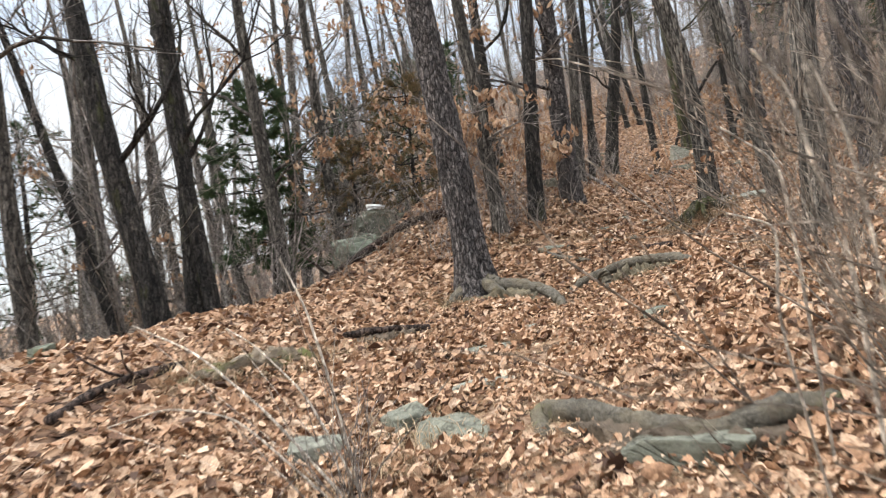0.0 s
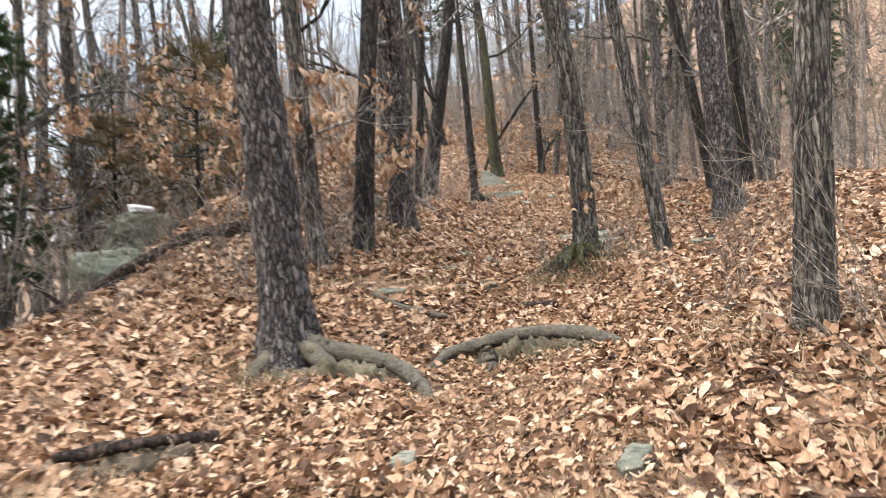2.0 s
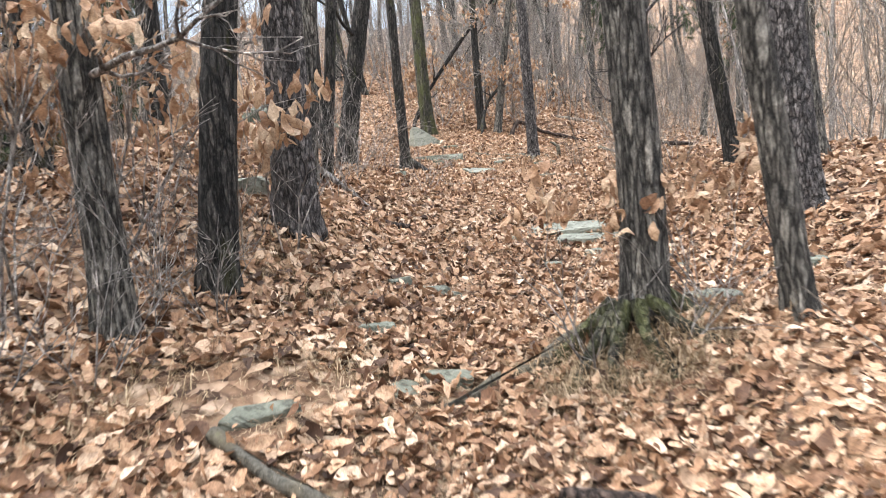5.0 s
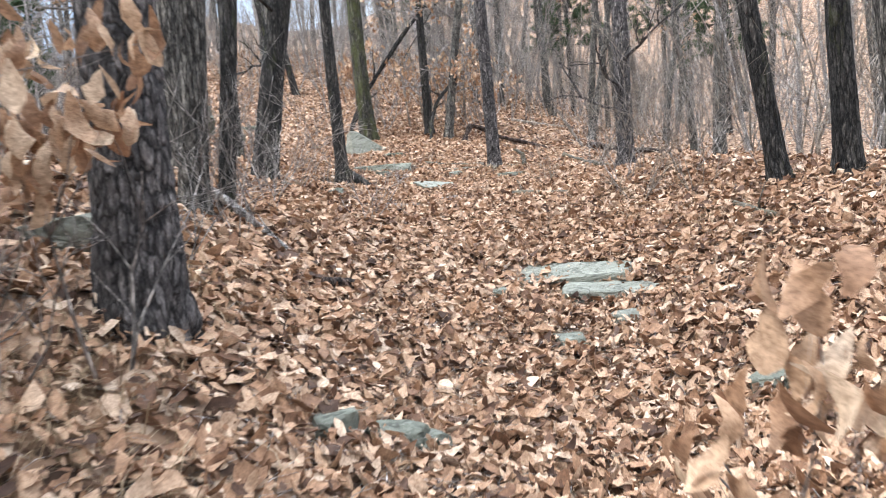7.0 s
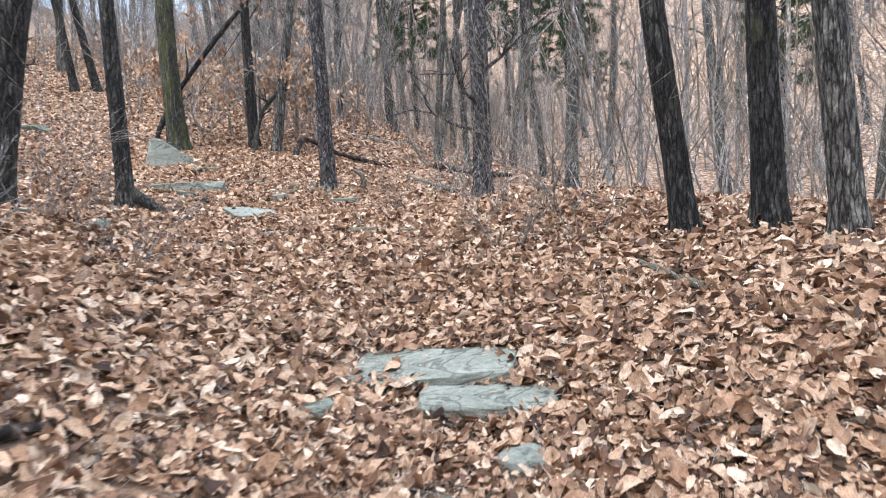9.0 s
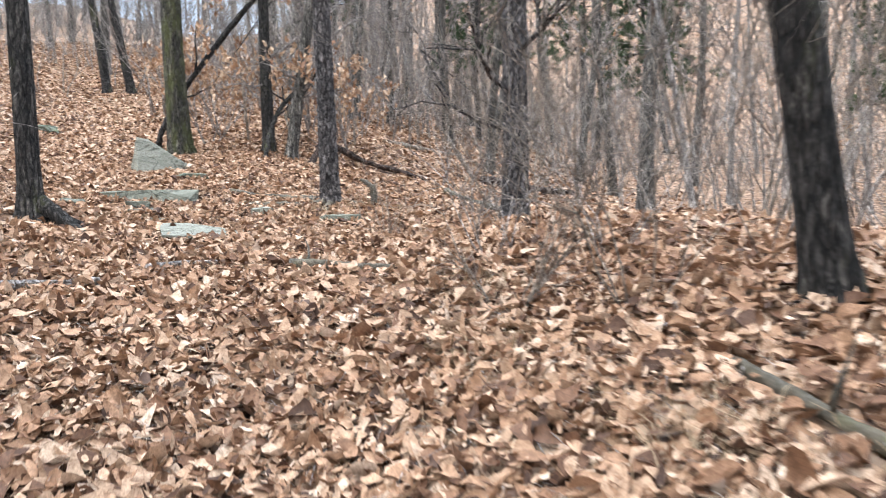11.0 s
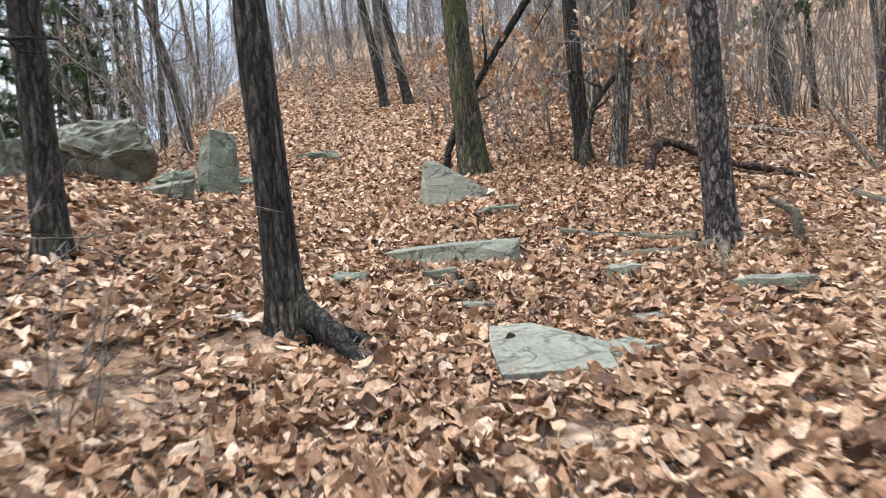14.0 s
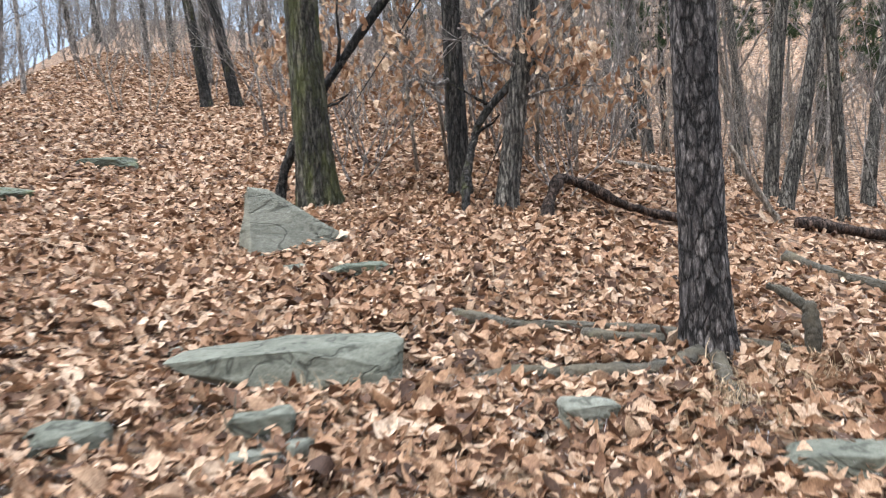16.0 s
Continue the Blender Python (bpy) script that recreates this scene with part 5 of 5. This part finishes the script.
# ---- leaf litter ----
def litter(name, x, y, size, fine, lift, label):
    keep = np.ones(len(x), bool)
    for cx, cy, cr in CLEAR:
        keep &= ((x - cx) ** 2 + (y - cy) ** 2 > cr * cr) | (rng.random(len(x)) < 0.12)
    x, y, size, lift = x[keep], y[keep], size[keep], lift[keep]
    z = floor_z(x, y)
    e = 0.05
    nx, ny = (floor_z(x - e, y) - floor_z(x + e, y)) / (2 * e), (floor_z(x, y - e) - floor_z(x, y + e)) / (2 * e)
    c = np.stack([x, y, z + lift], 1)
    up = np.stack([nx, ny, np.ones_like(nx)], 1)
    v, f = leaves(rng, c, up, size, True, 0.32) if fine else simple_leaves(rng, c, up, size)
    return solid(name, mesh_of(name, v, f, LITTER, True), (0, 0, 0), label, "leaves", kind="stuff")


n1 = 82000
ly = 0.3 + 23.7 * rng.random(n1)
lx = np.interp(ly, WALK_Y, WALK_X) + rng.normal(0.2, 1.7, n1)
worn = (np.abs(lx - np.interp(ly, WALK_Y, WALK_X) - 0.3) < 0.55) & (ly < 7.2)
litter("leaf_litter", lx, ly, (0.045 + 0.1 * rng.random(n1) ** 1.5) * np.where(ly < 8.5, 0.85, 1.0) * np.where(worn, 0.6, 1.0), True, rng.uniform(0.0, 0.06, n1), "loose curled brown oak leaves covering the trail")
n2 = 230000
ly = 44 * rng.random(n2) ** 0.85
lx = np.interp(ly, [0, 10, 24, 44], [0.5, 3, 7.5, 9]) + rng.normal(0, 5.5, n2)
off_trail = (np.abs(lx - np.interp(ly, WALK_Y, WALK_X)) > 1.8) | (ly > 24) | (rng.random(n2) < 0.3)
lx, ly = lx[off_trail], ly[off_trail]
n2 = len(lx)
litter("leaf_litter", lx, ly, rng.uniform(0.05, 0.14, n2), False, rng.uniform(0.0, 0.05, n2), "brown oak leaves spread over the forest slope")
n5 = 70000
ly = 0.3 + 23.7 * rng.random(n5)
lx = np.interp(ly, WALK_Y, WALK_X) + rng.normal(0.2, 1.6, n5)
litter("leaf_litter", lx, ly, rng.uniform(0.015, 0.05, n5), False, rng.uniform(0.01, 0.075, n5), "broken brown leaf crumbs on the trail")
